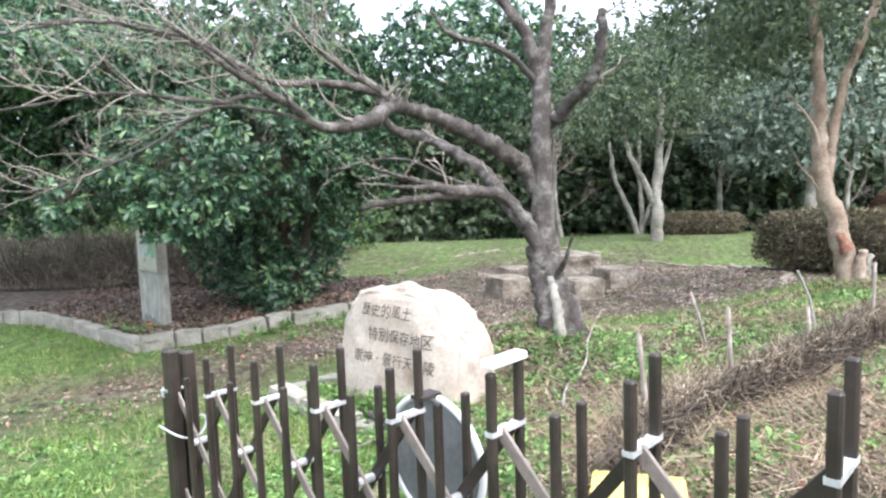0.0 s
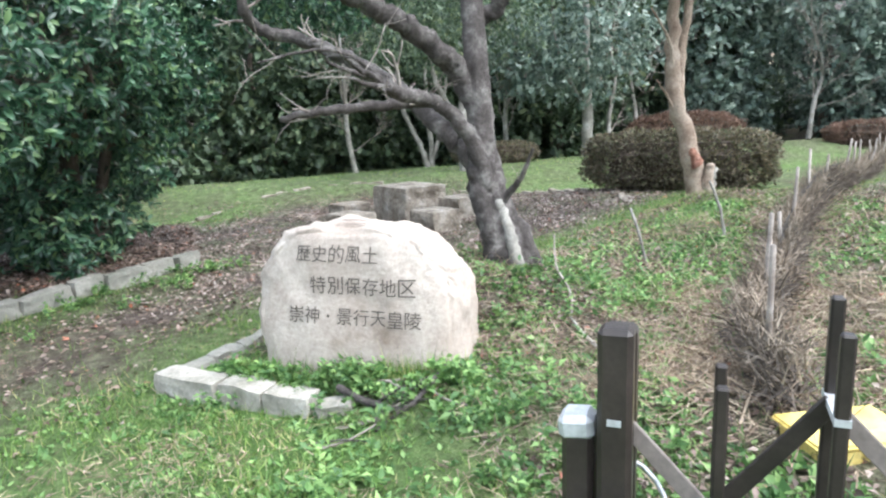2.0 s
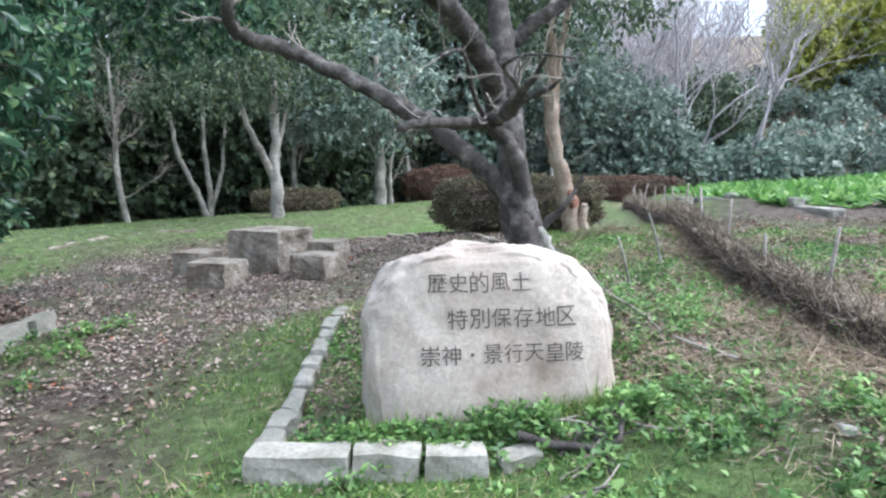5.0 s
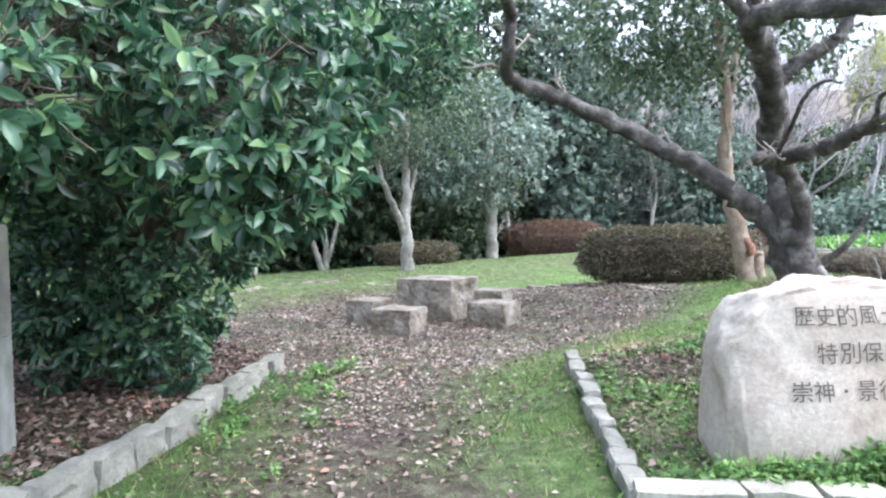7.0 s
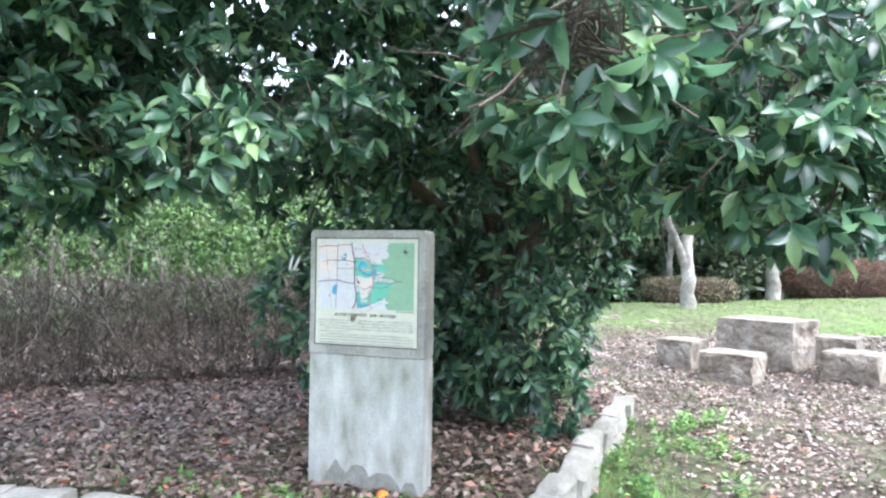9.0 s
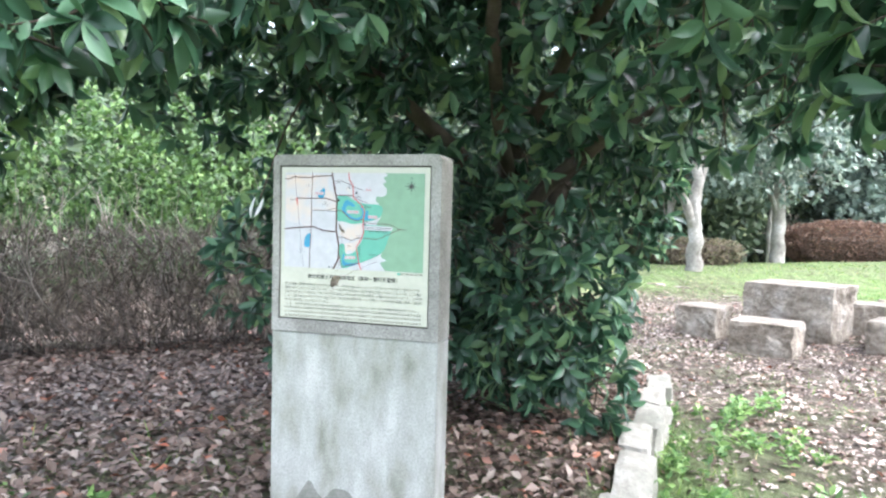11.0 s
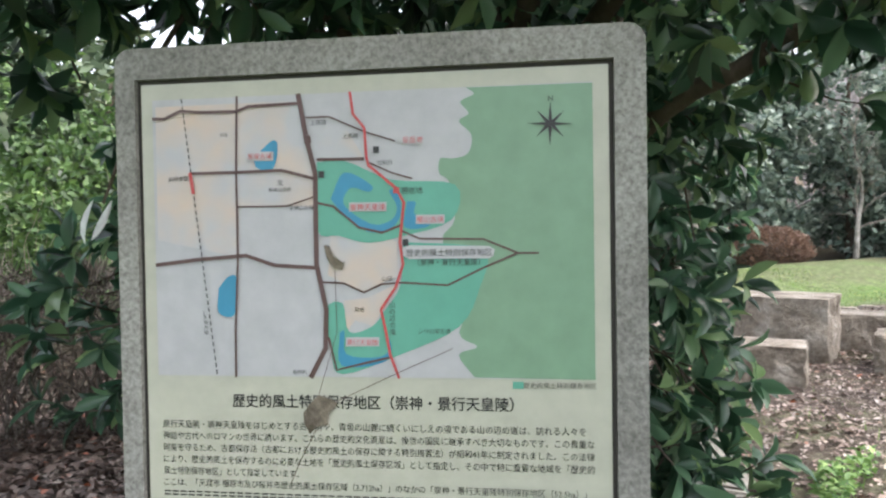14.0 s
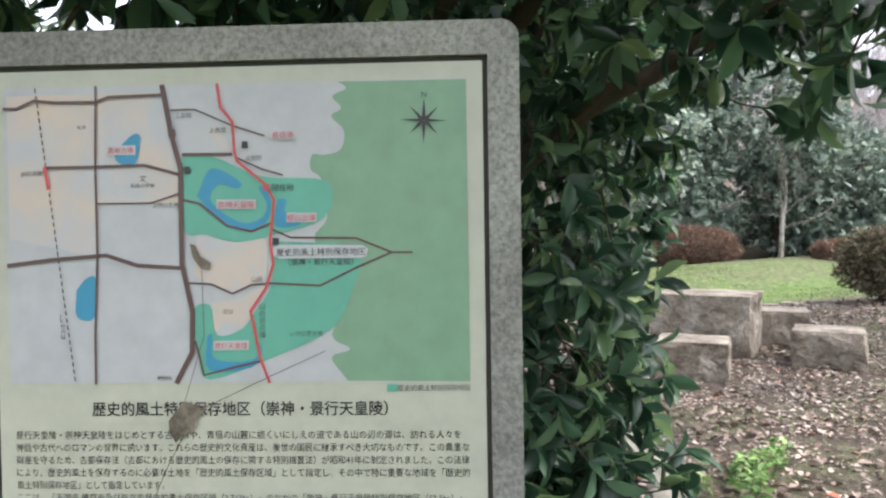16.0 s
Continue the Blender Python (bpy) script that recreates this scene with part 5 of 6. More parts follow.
def bare_tree(at, height, kids=4):
    """A leafless tree of the wood's edge."""
    z = land_z(*at)
    thing = empty("bare_tree", "slim leafless grey tree at the wood's edge", "tree", "bare trees at the wood's edge", at=(*at, z))
    line = smooth_line([(at[0], at[1], z - 0.2), (at[0] + rng.normal() * 0.1, at[1], z + height * 0.3), (at[0] + rng.normal() * 0.25, at[1], z + height * 0.6), (at[0] + rng.normal() * 0.35, at[1], z + height)])
    v, t = tube_arrays(line, np.linspace(0.1, 0.03, len(line)), 8, 0.05)
    part("trunk", raw_mesh("trunk", v, t, BARK_PALE), None, thing, smooth=True)
    small = []
    for _ in range(12):
        q = line[rng.integers(len(line) // 4, len(line))]
        w = rng.normal(size=3) * np.array([0.8, 0.8, 0.3]) + np.array([0, 0, 0.7])
        twigs(q, w / np.linalg.norm(w), rng.uniform(0.8, 1.8), 0.022, 2, small, 0.55, 0.3, 4, kids)
    v, t = join(small)
    tagged(part("twig_mass", raw_mesh("twig_mass", v, t, TWIG), None, thing), kind="stuff")


for at, height in (((12.6, 20.6), 4.6), ((14.6, 21.8), 5.2), ((8.8, 20.8), 4.2), ((22.0, 19.0), 4.6), ((3.9, 21.5), 4.4), ((19.6, 18.6), 4.0)):
    bare_tree(at, height)

# ---- hedges ----
def hedge(label, at, turn, size, leaf, density=1.0, corner=4.0, group="clipped hedges"):
    """A clipped hedge: dense short twigs with small leaves in a rounded box."""
    sx, sy, sz = size
    z = land_z(*at)
    thing = empty("hedge", label, "hedge", group, at=(*at, z))
    n = int(5200 * density * (sx * sz * 2 + sy * sz * 2 + sx * sy) / 4)
    d = unit(rng.normal(size=(n, 3)) * np.array([sx, sy, sz * 1.2])) / np.array([sx, sy, sz * 1.2])
    p = d / ((np.abs(d) ** corner).sum(1) ** (1 / corner))[:, None] * rng.uniform(0.8, 1.0, (n, 1))
    p *= 1 + 0.11 * np.array([noise.noise(Vector(q * np.array(size) * 1.5)) for q in p])[:, None]
    p[:, 2] = (p[:, 2] + 1) / 2
    loc = p * np.array([sx / 2, sy / 2, sz])
    way = unit((p - np.array([0, 0, 0.4])) + rng.normal(size=p.shape) * 0.8)
    c, d = math.cos(radians(turn)), math.sin(radians(turn))
    rot = np.array([[c, d, 0], [-d, c, 0], [0, 0, 1]])
    at3 = loc @ rot + np.array([*at, z])
    ln = rng.uniform(0.03, 0.075, n)
    part("foliage", scatter("foliage", at3, way @ rot, ln, ln * 0.5, leaf, (QUAD_V, QUAD_T)), None, thing)
    # filler box added inside; its dark colour stands in for shade between the leaves
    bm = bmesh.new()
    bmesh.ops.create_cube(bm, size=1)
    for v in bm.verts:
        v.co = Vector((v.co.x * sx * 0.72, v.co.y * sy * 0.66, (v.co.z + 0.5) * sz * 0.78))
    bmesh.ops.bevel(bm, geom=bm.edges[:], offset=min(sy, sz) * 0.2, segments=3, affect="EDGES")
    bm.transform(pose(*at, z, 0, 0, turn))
    part("shade_core", bm, BARK_DARK, thing)
    return thing


def bare_hedge(label, at, turn, size):
    """A leafless hedge: a thicket of thin upright twigs."""
    z = land_z(*at)
    thing = empty("hedge", label, "hedge", "clipped hedges", at=(*at, z))
    n = 20000
    q = rng.uniform(-0.5, 0.5, (n, 3)) * np.array(size)
    c, d = math.cos(radians(turn)), math.sin(radians(turn))
    p = np.stack([at[0] + q[:, 0] * c - q[:, 1] * d, at[1] + q[:, 0] * d + q[:, 1] * c, z + (q[:, 2] + size[2] / 2) * 0.85], 1)
    w = rng.normal(size=(n, 3)) * np.array([0.8, 0.8, 0.5]) + np.array([0, 0, 0.6])
    ob = part("thicket", scatter("thicket", p, w, rng.uniform(0.08, 0.3, n), 0.011, BRUSH, (BLADE_V, BLADE_T)), None, thing)
    tagged(ob, kind="stuff")
    stems = []
    for _ in range(70):
        x, y = rng.uniform(-0.5, 0.5) * size[0], rng.uniform(-0.3, 0.3) * size[1]
        twigs((at[0] + x * c - y * d, at[1] + x * d + y * c, z - 0.1), (rng.normal() * 0.15, rng.normal() * 0.15, 1), 0.9, 0.012, 2, stems, 0.45, 0.5, 3, 3)
    v, t = join(stems)
    tagged(part("brushwood", raw_mesh("brushwood", v, t, TWIG), None, thing), kind="stuff")


hedge("brown winter hedge clipped to a long box", (7.0, 11.0), -41, (3.3, 1.2, 1.05), HEDGE, 1.2)
hedge("low brown clipped hedge under the forked tree", (7.05, 18.4), -11, (2.4, 0.9, 0.6), HEDGE)
hedge("russet rounded hedge on the far lawn", (15.3, 20.0), -32, (4.0, 1.8, 1.45), HEDGE_RED, 1.0, 2.6)
hedge("russet rounded hedge on the far lawn", (20.2, 15.6), -40, (4.5, 1.4, 0.95), HEDGE_RED)
bare_hedge("tall bare brown hedge behind the sign", (-6.3, 13.6), -3, (6.4, 0.9, 1.2))
leafed_tree("light_shrub", "light green shrubs beyond the bare hedge", (-6.5, 16.5), [([(0, 0, -0.2), (0.1, 0, 1.2)], 0.05, 0.02)], BARK_DARK, [((-2.5, 0, 0.9), (2.0, 1.2, 1.4)), ((0.6, 0.5, 1.0), (2.2, 1.2, 1.6)), ((3.2, 0.6, 0.8), (1.8, 1.2, 1.4)), ((1.5, 1.6, 1.9), (2.6, 1.2, 1.4)), ((-2.0, 1.6, 1.9), (2.4, 1.2, 1.4))], 330, 6, 0.12, LEAF_LIGHT)
leafed_tree("field_tree", "small broad-leaved tree beyond the bare hedge", (-9.5, 19.5), [([(0, 0, -0.2), (0.1, 0, 1.5), (0, 0.1, 3.5)], 0.12, 0.05)], BARK_DARK, [((0, 0, 3.0), (2.6, 2.0, 2.0)), ((2.6, 1.0, 2.4), (2.0, 1.8, 1.7)), ((-3.2, 0.5, 2.2), (2.2, 1.8, 1.8))], 110, 6, 0.24, LEAF_FAR, 0.45, 0.45)
leafed_tree("light_shrub", "light green shrubs beyond the bare hedge", (-14, 13.5), [([(0, 0, -0.2), (0.1, 0, 1.2)], 0.05, 0.02)], BARK_DARK, [((0, 0, 0.9), (2.4, 2.5, 1.5)), ((2, 2.5, 0.9), (2.2, 1.6, 1.4))], 120, 6, 0.16, LEAF_LIGHT)

# ---- fence, field and hillside ----
def along_fence(s0, s1, n):
    p = np.array(FENCE_LINE, float)
    seg = np.r_[0, np.cumsum(np.linalg.norm(np.diff(p, axis=0), axis=1))]
    s = rng.uniform(s0, s1, n)
    return np.stack([np.interp(s, seg, p[:, 0]), np.interp(s, seg, p[:, 1])], 1)


def low_start(q):
    """Thins the growth where the fence begins."""
    return rng.random(len(q)) < np.clip((q[:, 0] - 0.9) / 1.5, 0.45, 1)


def net_fence():
    thing = empty("net_fence", "sagging dark net fence on crooked stakes with dead vines", "fence", at=(1.55, 4.25, land_z(1.55, 4.25)))
    p = np.array(FENCE_LINE, float)
    seg = np.r_[0, np.cumsum(np.linalg.norm(np.diff(p, axis=0), axis=1))]
    for s in np.arange(0.5, 18, 1.15):
        x, y = np.interp(s, seg, p[:, 0]), np.interp(s, seg, p[:, 1])
        z = land_z(x, y)
        lean = rng.normal(size=2) * 0.09
        v, t = tube_arrays([(x, y, z - 0.15), (x + lean[0] * 0.5, y + lean[1] * 0.5, z + 0.3), (x + lean[0], y + lean[1], z + rng.uniform(0.5, 0.75))], [0.018, 0.016, 0.014], 7)
        part("stake", raw_mesh("stake", v, t, TWIG), None, thing)
    net = []
    dark = plain("net_cord", (0.03, 0.028, 0.026), 0.8)
    ss = np.arange(2.4, 18.0, 0.09)
    xs, ys = np.interp(ss, seg, p[:, 0]), np.interp(ss, seg, p[:, 1])
    zs = land(xs, ys)
    for h in np.arange(0.03, 0.42, 0.06):
        sag = 0.03 * np.sin(ss * 5.4) * h
        net.append(tube_arrays(np.stack([xs + sag, ys - sag, zs + h - 0.04 * np.abs(np.sin(ss * 2.7))], 1), np.full(len(ss), 0.004), 3))
    for x, y, z in zip(xs, ys, zs):
        net.append(tube_arrays([(x, y, z), (x + rng.normal() * 0.02, y + rng.normal() * 0.02, z + 0.2), (x, y, z + 0.38)], [0.0035] * 3, 3))
    v, t = join(net)
    part("net", raw_mesh("net", v, t, dark), None, thing, "black cord net")
    n = 17000
    q = along_fence(0, 19, n)
    q += rng.normal(size=q.shape) * 0.06
    at = np.stack([q[:, 0], q[:, 1], land(q[:, 0], q[:, 1]) + rng.uniform(0.1, 0.33, n)], 1)
    at, way = at[(near := low_start(q))], (rng.normal(size=(n, 3)) * np.array([0.7, 0.7, 0.6]) + np.array([0, 0, 0.35]))[near]
    n = len(at)
    ob = part("dead_vines", scatter("dead_vines", at, way, rng.uniform(0.08, 0.24, n), 0.009, VINE, (BLADE_V, BLADE_T)), None, thing, "tangled dead vines")
    tagged(ob, kind="stuff")
    n = 34000
    q = along_fence(0, 19, n)
    q += rng.normal(size=q.shape) * 0.055
    at = np.stack([q[:, 0], q[:, 1], land(q[:, 0], q[:, 1]) + rng.uniform(-0.02, 0.2, n)], 1)
    at, way = at[(near := low_start(q))], (rng.normal(size=(n, 3)) * np.array([0.8, 0.8, 0.6]) + np.array([0, 0, 0.25]))[near]
    n = len(at)
    tagged(part("brush", scatter("brush", at, way, rng.uniform(0.08, 0.28, n), 0.012, BRUSH, (BLADE_V, BLADE_T)), None, thing, "dark dead brush"), kind="stuff")


net_fence()


def stuff(name, label, me, category="plants"):
    return tagged(part(name, me, None), label, category, kind="stuff")


def field():
    n = 3200
    x, y = rng.uniform(8, 24, n * 3), rng.uniform(-2, 13, n * 3)
    line = np.interp(x, [p[0] for p in FENCE_LINE], [p[1] for p in FENCE_LINE])
    keep = (y < line - 1.6)
    x, y = x[keep][:n], y[keep][:n]
    z = land(x, y)
    base = np.stack([x, y, z], 1)
    at = np.repeat(base, 7, 0)
    way = rng.normal(size=at.shape) * np.array([1, 1, 0.25]) + np.array([0, 0, 0.8])
    stuff("vegetable_leaves", "bright green vegetable rows in the field", scatter("vegetables", at, way, rng.uniform(0.14, 0.34, len(at)), rng.uniform(0.08, 0.2, len(at)), CROP), "vegetables")
    kerb_stones("field_edging", "pale concrete edging of the vegetable field", [(7.3, 5.6), (9.2, 7.2), (11.4, 9.2), (14.0, 10.9)], 0.3, 0.08, 1.6, KERB, category="edging", gap=0.004)


field()


def hillside():
    small = []
    for _ in range(230):
        x, y = rng.uniform(24, 52), rng.uniform(-2, 34)
        if x + 0.4 * y < 29 or (y - 3.9) < 0.29 * (x + 4.2):
            continue
        z = land_z(x, y)
        twigs((x, y, z - 0.2), (rng.normal() * 0.1, rng.normal() * 0.1, 1), rng.uniform(4.5, 7.5), 0.09, 3, small, 0.5, 0.35, 3, 4)
    v, t = join(small)
    grey = surface("bare_wood", [(0.3, (0.3, 0.27, 0.27)), (0.7, (0.52, 0.48, 0.48))], 1.0, 8, 0.9, 0.2, 0.02)
    stuff("bare_woodland", "grey-brown leafless trees on the far hillside", raw_mesh("bare_woodland", v, t, grey), "woodland")
    blobs = []
    for _ in range(110):
        x, y = rng.uniform(19, 54), rng.uniform(-6, 30)
        if x + 0.45 * y < 27:
            continue
        blobs.append(((x, y, land_z(x, y) + 0.7), (rng.uniform(1.2, 2.4), rng.uniform(1.2, 2.2), rng.uniform(0.9, 1.9))))
    at, way, ln = sprays(blobs, 90, 5, 0.3, 0.2, 0.6, 0.2)
    stuff("hillside_shrubs", "mixed green shrubs at the foot of the hillside", scatter("shrubs", at, way, ln, ln * 0.55, LEAF_GREY, (QUAD_V, QUAD_T)), "shrubs")
    blobs = [((x, y, land_z(x, y) + 4.0), (2.8, 2.6, 4.0)) for x, y in ((50, 17), (53, 14.5), (55, 19), (57, 12), (54, 16.5), (59, 16), (52, 11.5), (58, 9))]
    at, way, ln = sprays(blobs, 110, 6, 0.4, 0.4, 0.5)
    stuff("bamboo_grove", "yellow-green bamboo grove high on the hillside", scatter("bamboo", at, way, ln, ln * 0.35, BAMBOO, (QUAD_V, QUAD_T)), "bamboo")


hillside()


# ---- ground cover ----
def spread(n, x0, x1, y0, y1, weight):
    x, y = rng.uniform(x0, x1, n), rng.uniform(y0, y1, n)
    keep = rng.random(n) < weight(x, y)
    x, y = x[keep], y[keep]
    return np.stack([x, y, land(x, y)], 1)


def patch(x, y, f=1.3, o=0.0):
    return np.array([noise.noise(Vector((a * f, b * f, o))) for a, b in zip(x, y)])


p = spread(420000, -7, 8, 1.0, 12, lambda x, y: turf(x, y) ** 1.5 * (0.22 + 0.95 * np.clip(patch(x, y, 1.1) + 0.35, 0, 1)) * np.clip(1.35 - (y - 3) / 9, 0.25, 1) * (1 - 0.6 * in_bed(x, y)))
w = rng.normal(size=p.shape) * np.array([0.7, 0.7, 0.2]) + np.array([0, 0, 0.75])
stuff("grass", "short bright green grass", scatter("grass", p - np.array([0, 0, 0.01]), w, rng.uniform(0.045, 0.125, len(p)), rng.uniform(0.006, 0.012, len(p)), GRASS, (BLADE_V, BLADE_T)), "grass")
p = spread(42000, -5, 12, 12, 22, lambda x, y: turf(x, y) * (0.35 + 0.9 * np.clip(patch(x, y, 0.8, 3.0) + 0.2, 0, 0.6)))
w = rng.normal(size=p.shape) * np.array([0.7, 0.7, 0.2]) + np.array([0, 0, 0.8])
stuff("far_grass", "bright green lawn under the far trees", scatter("far_grass", p - np.array([0, 0, 0.01]), w, rng.uniform(0.04, 0.09, len(p)), 0.016, GRASS, (BLADE_V, BLADE_T)), "grass")


def weeds():
    def weight(x, y):
        a = 0.5 * in_bed(x, y) + 0.75 * (x > -0.2) * (y < 8) * (1 - dry(x, y) * 0.7) + 0.22 * (x <= -0.2) * (y < 6.6) * turf(x, y)
        front = np.exp(-(((x + 0.65) * 0.755 + (y - 5.62) * -0.655) / 0.8) ** 2 - (((x + 0.65) * 0.655 + (y - 5.62) * 0.755) / 0.24) ** 2)
        foot = np.exp(-(((x + 4.4) * 0.726 - (y - 9.3) * 0.687) / 0.9) ** 2 - (((x + 4.4) * 0.687 + (y - 9.3) * 0.726) / 0.14) ** 2)
        front = np.clip(front + 0.6 * foot, 0, 1) + 0.22 * (x < -3.6) * (y > 7.9) * (y < 9.6) * in_left_bed(x, y) * (patch(x, y, 3.0, 21.0) > 0.05)
        return np.clip(a * np.clip(0.52 + 1.5 * patch(x, y, 1.6, 5.0), 0, 1) + front, 0, 1)
    p = spread(90000, -6, 6, 2.2, 10.5, weight)
    rosette = np.repeat(p, 6, 0)
    w = rng.normal(size=rosette.shape) * np.array([1, 1, 0.3]) + np.array([0, 0, 0.55])
    ln = rng.uniform(0.02, 0.06, len(rosette)) * (1 + 0.5 * (np.repeat(patch(p[:, 0], p[:, 1], 2.4, 17.0), 6) > 0.22))
    stuff("weeds", "low green leafy weeds round the monument", scatter("weeds", rosette + rng.normal(size=rosette.shape) * np.array([0.015, 0.015, 0]), w, ln, ln * 0.5, WEED), "weeds")


weeds()
p = spread(150000, -7, 6.5, 5, 16, lambda x, y: np.clip(1.0 - turf(x, y) * 1.1, 0.05, 1) * (1 - 0.5 * (x > 2.5) * (y < 9)) * (0.55 + 0.8 * np.clip(patch(x, y, 2.2, 9.0), -0.4, 0.5)) * (0.55 + 0.4 * in_left_bed(x, y)))
p[:, 2] += rng.uniform(0.004, 0.02, len(p))
w = rng.normal(size=p.shape) * np.array([1, 1, 0.18])
ln = rng.uniform(0.025, 0.08, len(p))
stuff("leaf_litter", "brown fallen leaves on the path and beds", scatter("litter", p, w, ln, ln * 0.55, LITTER, facing=rng.normal(size=p.shape) * 0.35 + np.array([0, 0, 1.0])), "fallen leaves")
p = spread(120000, -0.5, 6, 2.5, 8.5, lambda x, y: np.clip(dry(x, y) + 0.4 * (x > 0.3) * np.clip(0.25 + 1.8 * patch(x, y, 1.2, 2.0), 0, 1), 0, 1) * 0.6)
p[:, 2] += rng.uniform(0, 0.05, len(p))
w = rng.normal(size=p.shape) * np.array([1, 1, 0.3])
stuff("dry_grass", "pale dead grass stalks on the slope", scatter("dry_grass", p, w, rng.uniform(0.08, 0.35, len(p)), 0.007, STRAW, (BLADE_V, BLADE_T)), "dead grass")


p = spread(60000, -0.2, 7, 2.2, 8.5, lambda x, y: np.clip(0.4 + 1.4 * patch(x, y, 1.0, 31.0), 0.05, 0.9))
p[:, 2] += rng.uniform(0.004, 0.04, len(p))
ln = rng.uniform(0.02, 0.06, len(p))
stuff("slope_litter", "brown fallen leaves among the weeds on the slope", scatter("slope_litter", p, rng.normal(size=p.shape) * np.array([1, 1, 0.3]), ln, ln * 0.5, LITTER), "fallen leaves")


# pale leaves on the plaza only, their colour lifted to make it look more lit
p = spread(56000, -2.6, 6.4, 8.4, 15.5, lambda x, y: np.clip(1 - turf(x, y) * 1.7, 0, 1) * (1 - in_left_bed(x, y)) * np.clip(0.4 + patch(x, y, 1.7, 40.0), 0, 0.8))
p[:, 2] += rng.uniform(0.006, 0.025, len(p))
ln = rng.uniform(0.02, 0.06, len(p))
stuff("pale_litter", "pale pinkish fallen leaves, tinted brighter as if in open light, round the stone table", scatter("pale_litter", p, rng.normal(size=p.shape) * np.array([1, 1, 0.2]), ln, ln * 0.55, LITTER_PALE, facing=rng.normal(size=p.shape) * 0.3 + np.array([0, 0, 1.0])), "fallen leaves")


# ---- fallen wood ----
def stick(label, pts, r0, r1, material):
    line = [(x, y, land_z(x, y) + h) for x, y, h in pts]
    (v, t), _ = limb(line, r0, r1, 7, 5, 0.1)
    tagged(part("fallen_branch", raw_mesh("fallen_branch", v, t, material), None, smooth=True), label, "branch", "fallen branches")


stick("crooked grey fallen branch beside the bed's kerb", [(-0.66, 5.4, 0.16), (-0.5, 5.18, 0.06), (-0.36, 4.98, 0.03), (-0.2, 5.02, 0.06), (-0.02, 5.12, 0.12)], 0.026, 0.013, BARK)
stick("crooked grey fallen branch beside the bed's kerb", [(-0.55, 5.2, 0.03), (-0.28, 5.14, 0.05), (0.0, 5.1, 0.06), (0.25, 5.05, 0.04)], 0.011, 0.005, BARK)
stick("thin pale stick lying on the weedy slope", [(1.05, 5.35, 0.02), (1.2, 5.6, 0.08), (1.3, 5.95, 0.12), (1.5, 6.3, 0.3)], 0.013, 0.006, TWIG)
stick("thin pale stick lying on the weedy slope", [(0.85, 4.75, 0.02), (0.9, 5.0, 0.04), (0.98, 5.25, 0.05)], 0.014, 0.008, BARK_PALE)
stick("leaning grey stake stuck in the weeds", [(2.55, 6.35, -0.05), (2.5, 6.4, 0.25), (2.42, 6.45, 0.55)], 0.016, 0.012, BARK_PALE)
stick("leaning grey stake stuck in the weeds", [(3.75, 6.6, -0.05), (3.7, 6.65, 0.3), (3.6, 6.7, 0.6)], 0.018, 0.013, BARK_PALE)
for k in range(14):
    x, y, a, ln = -0.38 + rng.uniform(-0.45, 0.6), 5.12 + rng.uniform(-0.3, 0.25), rng.uniform(0, 6.28), rng.uniform(0.1, 0.28)
    dx, dy = ln * math.cos(a), ln * math.sin(a)
    stick("short dead twig lying beside the bed's kerb", [(x - dx, y - dy, 0.012), (x + rng.normal() * 0.03, y + rng.normal() * 0.03, rng.uniform(0.02, 0.06)), (x + dx, y + dy, rng.uniform(0.01, 0.09))], rng.uniform(0.006, 0.013), 0.004, BARK if k % 2 else TWIG)
bm = lumpy_block((0.24, 0.15, 0.14), 31, 4, 0.03, 0.8, 0.2)
bm.transform(pose(-0.66, 5.37, land_z(-0.66, 5.37) - 0.05, 8, -10, -30))
tagged(part("stone", bm, KERB_PALE), "tilted broken kerb stone at the bed's corner", "stone")
bm = lumpy_block((0.09, 0.075, 0.05), 77, 3, 0.02, 0.8, 0.3)
bm.transform(pose(0.15, 4.0, land_z(0.15, 4.0) - 0.01, 4, 6, 30))
tagged(part("stone", bm, KERB), "small pale stone lying in the weeds", "stone")


# ---- tall grass round the monument, litter by the sign, straw in the near grass ----
n = 2200
u, w = rng.uniform(-0.85, 0.85, n), rng.normal(size=n) * 0.07
x, y = ROCK_AT[0] - 0.655 * 0.36 + 0.755 * u - 0.655 * w, ROCK_AT[1] - 0.755 * 0.36 - 0.655 * u - 0.755 * w
at = np.stack([x, y, land(x, y) - 0.01], 1)
way = rng.normal(size=at.shape) * np.array([0.4, 0.4, 0.1]) + np.array([0, 0, 1.0])
stuff("tall_grass", "taller soft grass along the monument's foot", scatter("tall_grass", at, way, rng.uniform(0.06, 0.14, n) * (1 + 1.2 * rng.random(n) ** 4), rng.uniform(0.006, 0.012, n), GRASS, (BLADE_V, BLADE_T)), "grass")


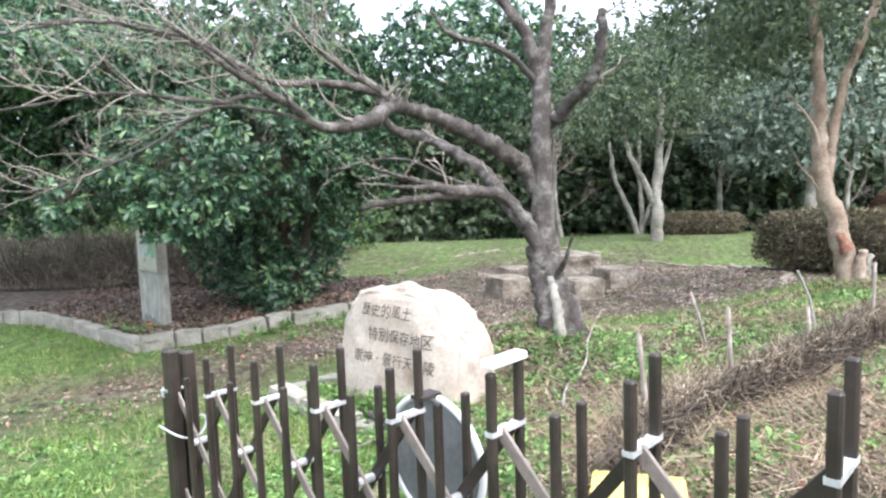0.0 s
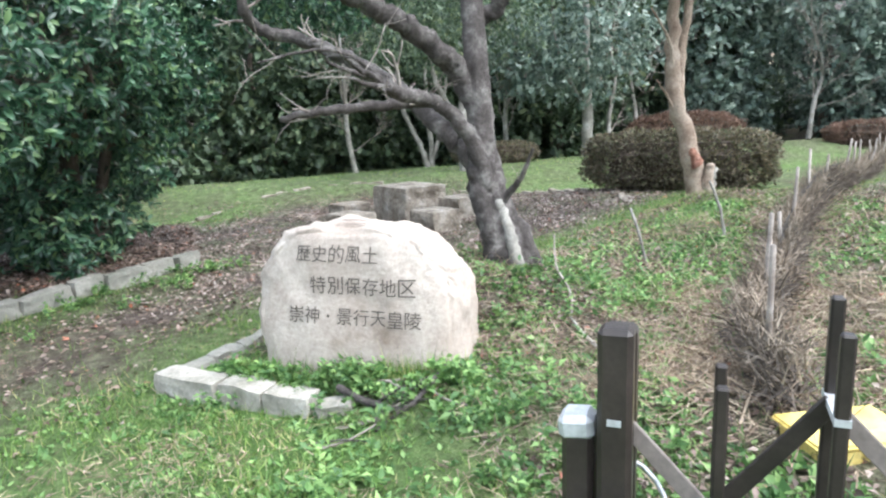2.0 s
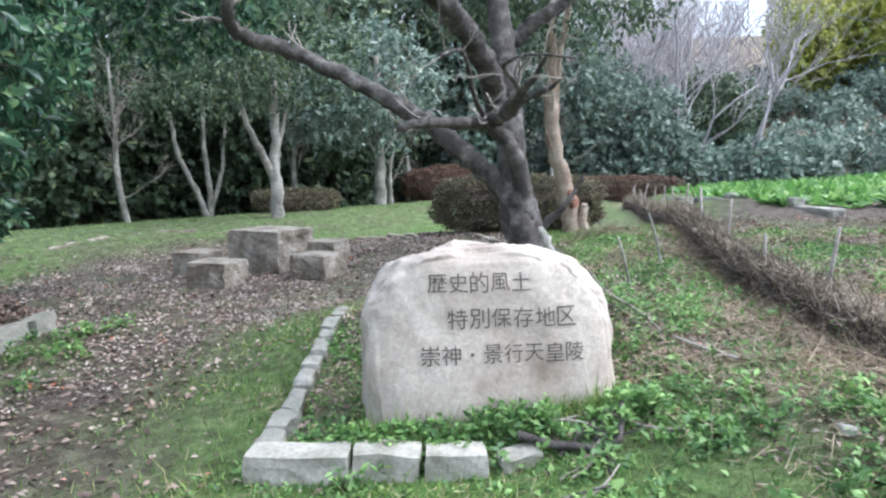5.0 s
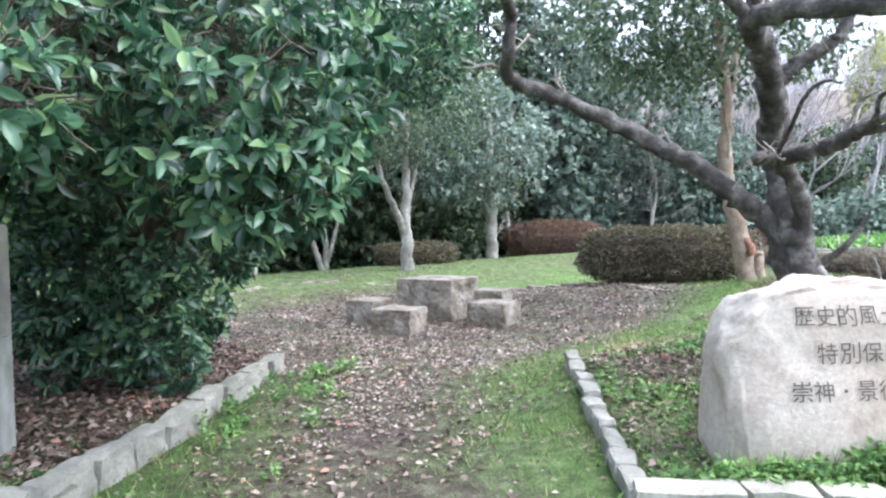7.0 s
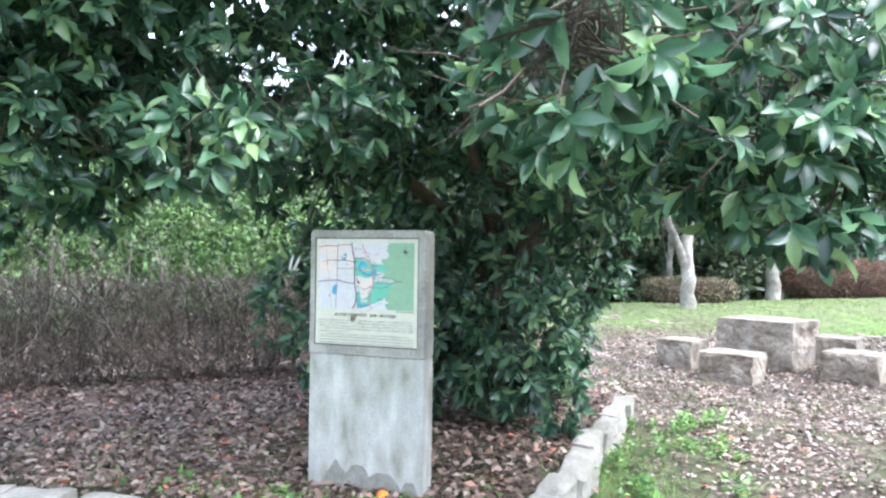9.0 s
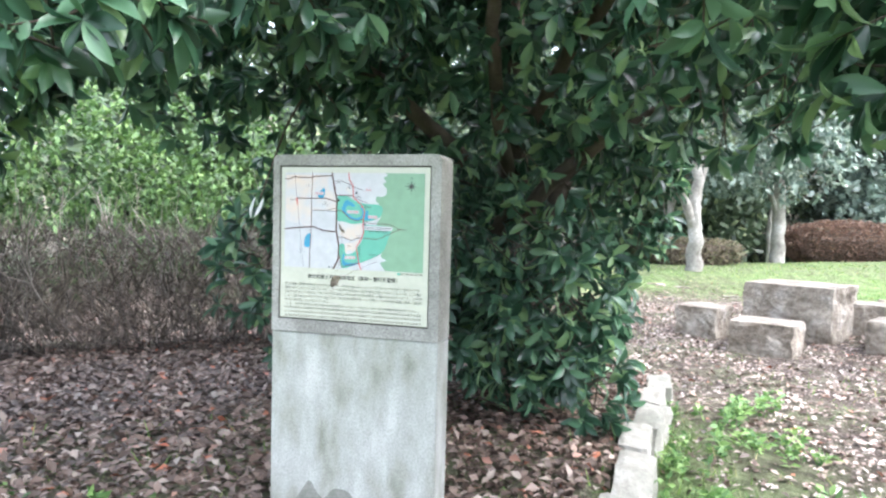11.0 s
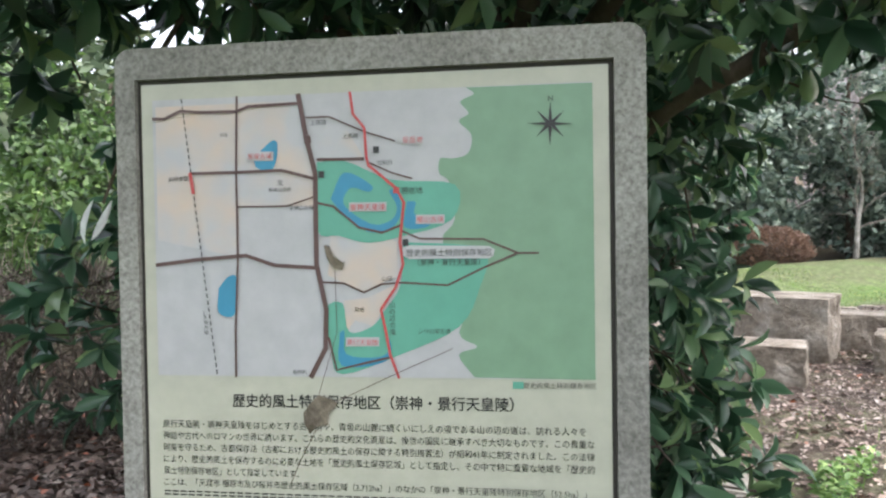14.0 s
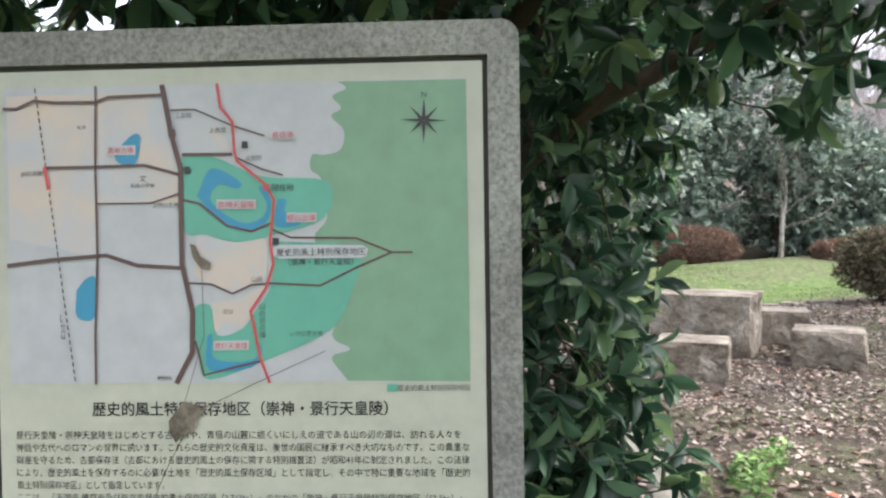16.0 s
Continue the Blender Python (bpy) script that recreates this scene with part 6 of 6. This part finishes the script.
def leafy_weeds():
    """Taller soft weeds: stems with small leaves up their height."""
    n = 330
    u, w = rng.uniform(-0.95, 0.95, n), np.abs(rng.normal(size=n)) * 0.14
    x, y = ROCK_AT[0] - 0.655 * (0.36 + w) + 0.755 * u, ROCK_AT[1] - 0.755 * (0.36 + w) - 0.655 * u
    m = 230
    x2, y2 = rng.normal(size=m) * 0.55 + 1.75, rng.normal(size=m) * 0.4 + 5.75
    k = 380
    x3, y3 = rng.uniform(0.2, 3.4, k), rng.uniform(3.4, 7.0, k)
    keep = patch(x3, y3, 1.5, 51.0) > 0.22
    x4, y4 = rng.uniform(-1.2, 0.5, 110), rng.uniform(3.6, 5.0, 110)
    x5, y5 = rng.uniform(-2.9, -0.4, 420), rng.uniform(8.2, 10.7, 420)
    open_side = (in_left_bed(x5, y5) < 0.01) & (patch(x5, y5, 1.8, 71.0) > 0.02) & (y5 < x5 + 12.2) & (y5 > x5 + 10.9)
    x, y = np.concatenate([x, x2, x3[keep], x4, x5[open_side]]), np.concatenate([y, y2, y3[keep], y4, y5[open_side]])
    thick = patch(x, y, 3.5, 61.0) > -0.12
    x, y = x[thick], y[thick]
    tall = rng.uniform(0.05, 0.17, len(x))
    each = 16
    h = rng.uniform(0.05, 1.0, (len(x), each))
    at = np.stack([x[:, None] + rng.normal(size=h.shape) * 0.018, y[:, None] + rng.normal(size=h.shape) * 0.018, land(x, y)[:, None] + h * tall[:, None]], -1).reshape(-1, 3)
    way = rng.normal(size=at.shape) * np.array([1, 1, 0.3]) + np.array([0, 0, 0.45])
    ln = rng.uniform(0.03, 0.075, len(at))
    stuff("leafy_weeds", "taller soft green weeds round the monument and tree", scatter("leafy_weeds", at, way, ln, ln * 0.48, WEED), "weeds")


leafy_weeds()
p = spread(34000, -7, -1.2, 8.4, 13.5, lambda x, y: in_left_bed(x, y) * 0.85)
p[:, 2] += rng.uniform(0.004, 0.035, len(p))
ln = rng.uniform(0.035, 0.085, len(p))
stuff("bed_litter", "deep brown and pinkish fallen leaves under the evergreen", scatter("bed_litter", p, rng.normal(size=p.shape) * np.array([1, 1, 0.25]), ln, ln * 0.5, LITTER, facing=rng.normal(size=p.shape) * 0.45 + np.array([0, 0, 1.0])), "fallen leaves")
p = spread(42000, -6.5, 0.5, 1.5, 7.5, lambda x, y: np.clip(0.15 + 1.3 * patch(x, y, 0.9, 14.0), 0, 0.8))
p[:, 2] += rng.uniform(0.01, 0.05, len(p))
stuff("near_straw", "dead straw among the near grass", scatter("near_straw", p, rng.normal(size=p.shape) * np.array([1, 1, 0.35]), rng.uniform(0.04, 0.13, len(p)), 0.006, STRAW, (BLADE_V, BLADE_T)), "dead grass")
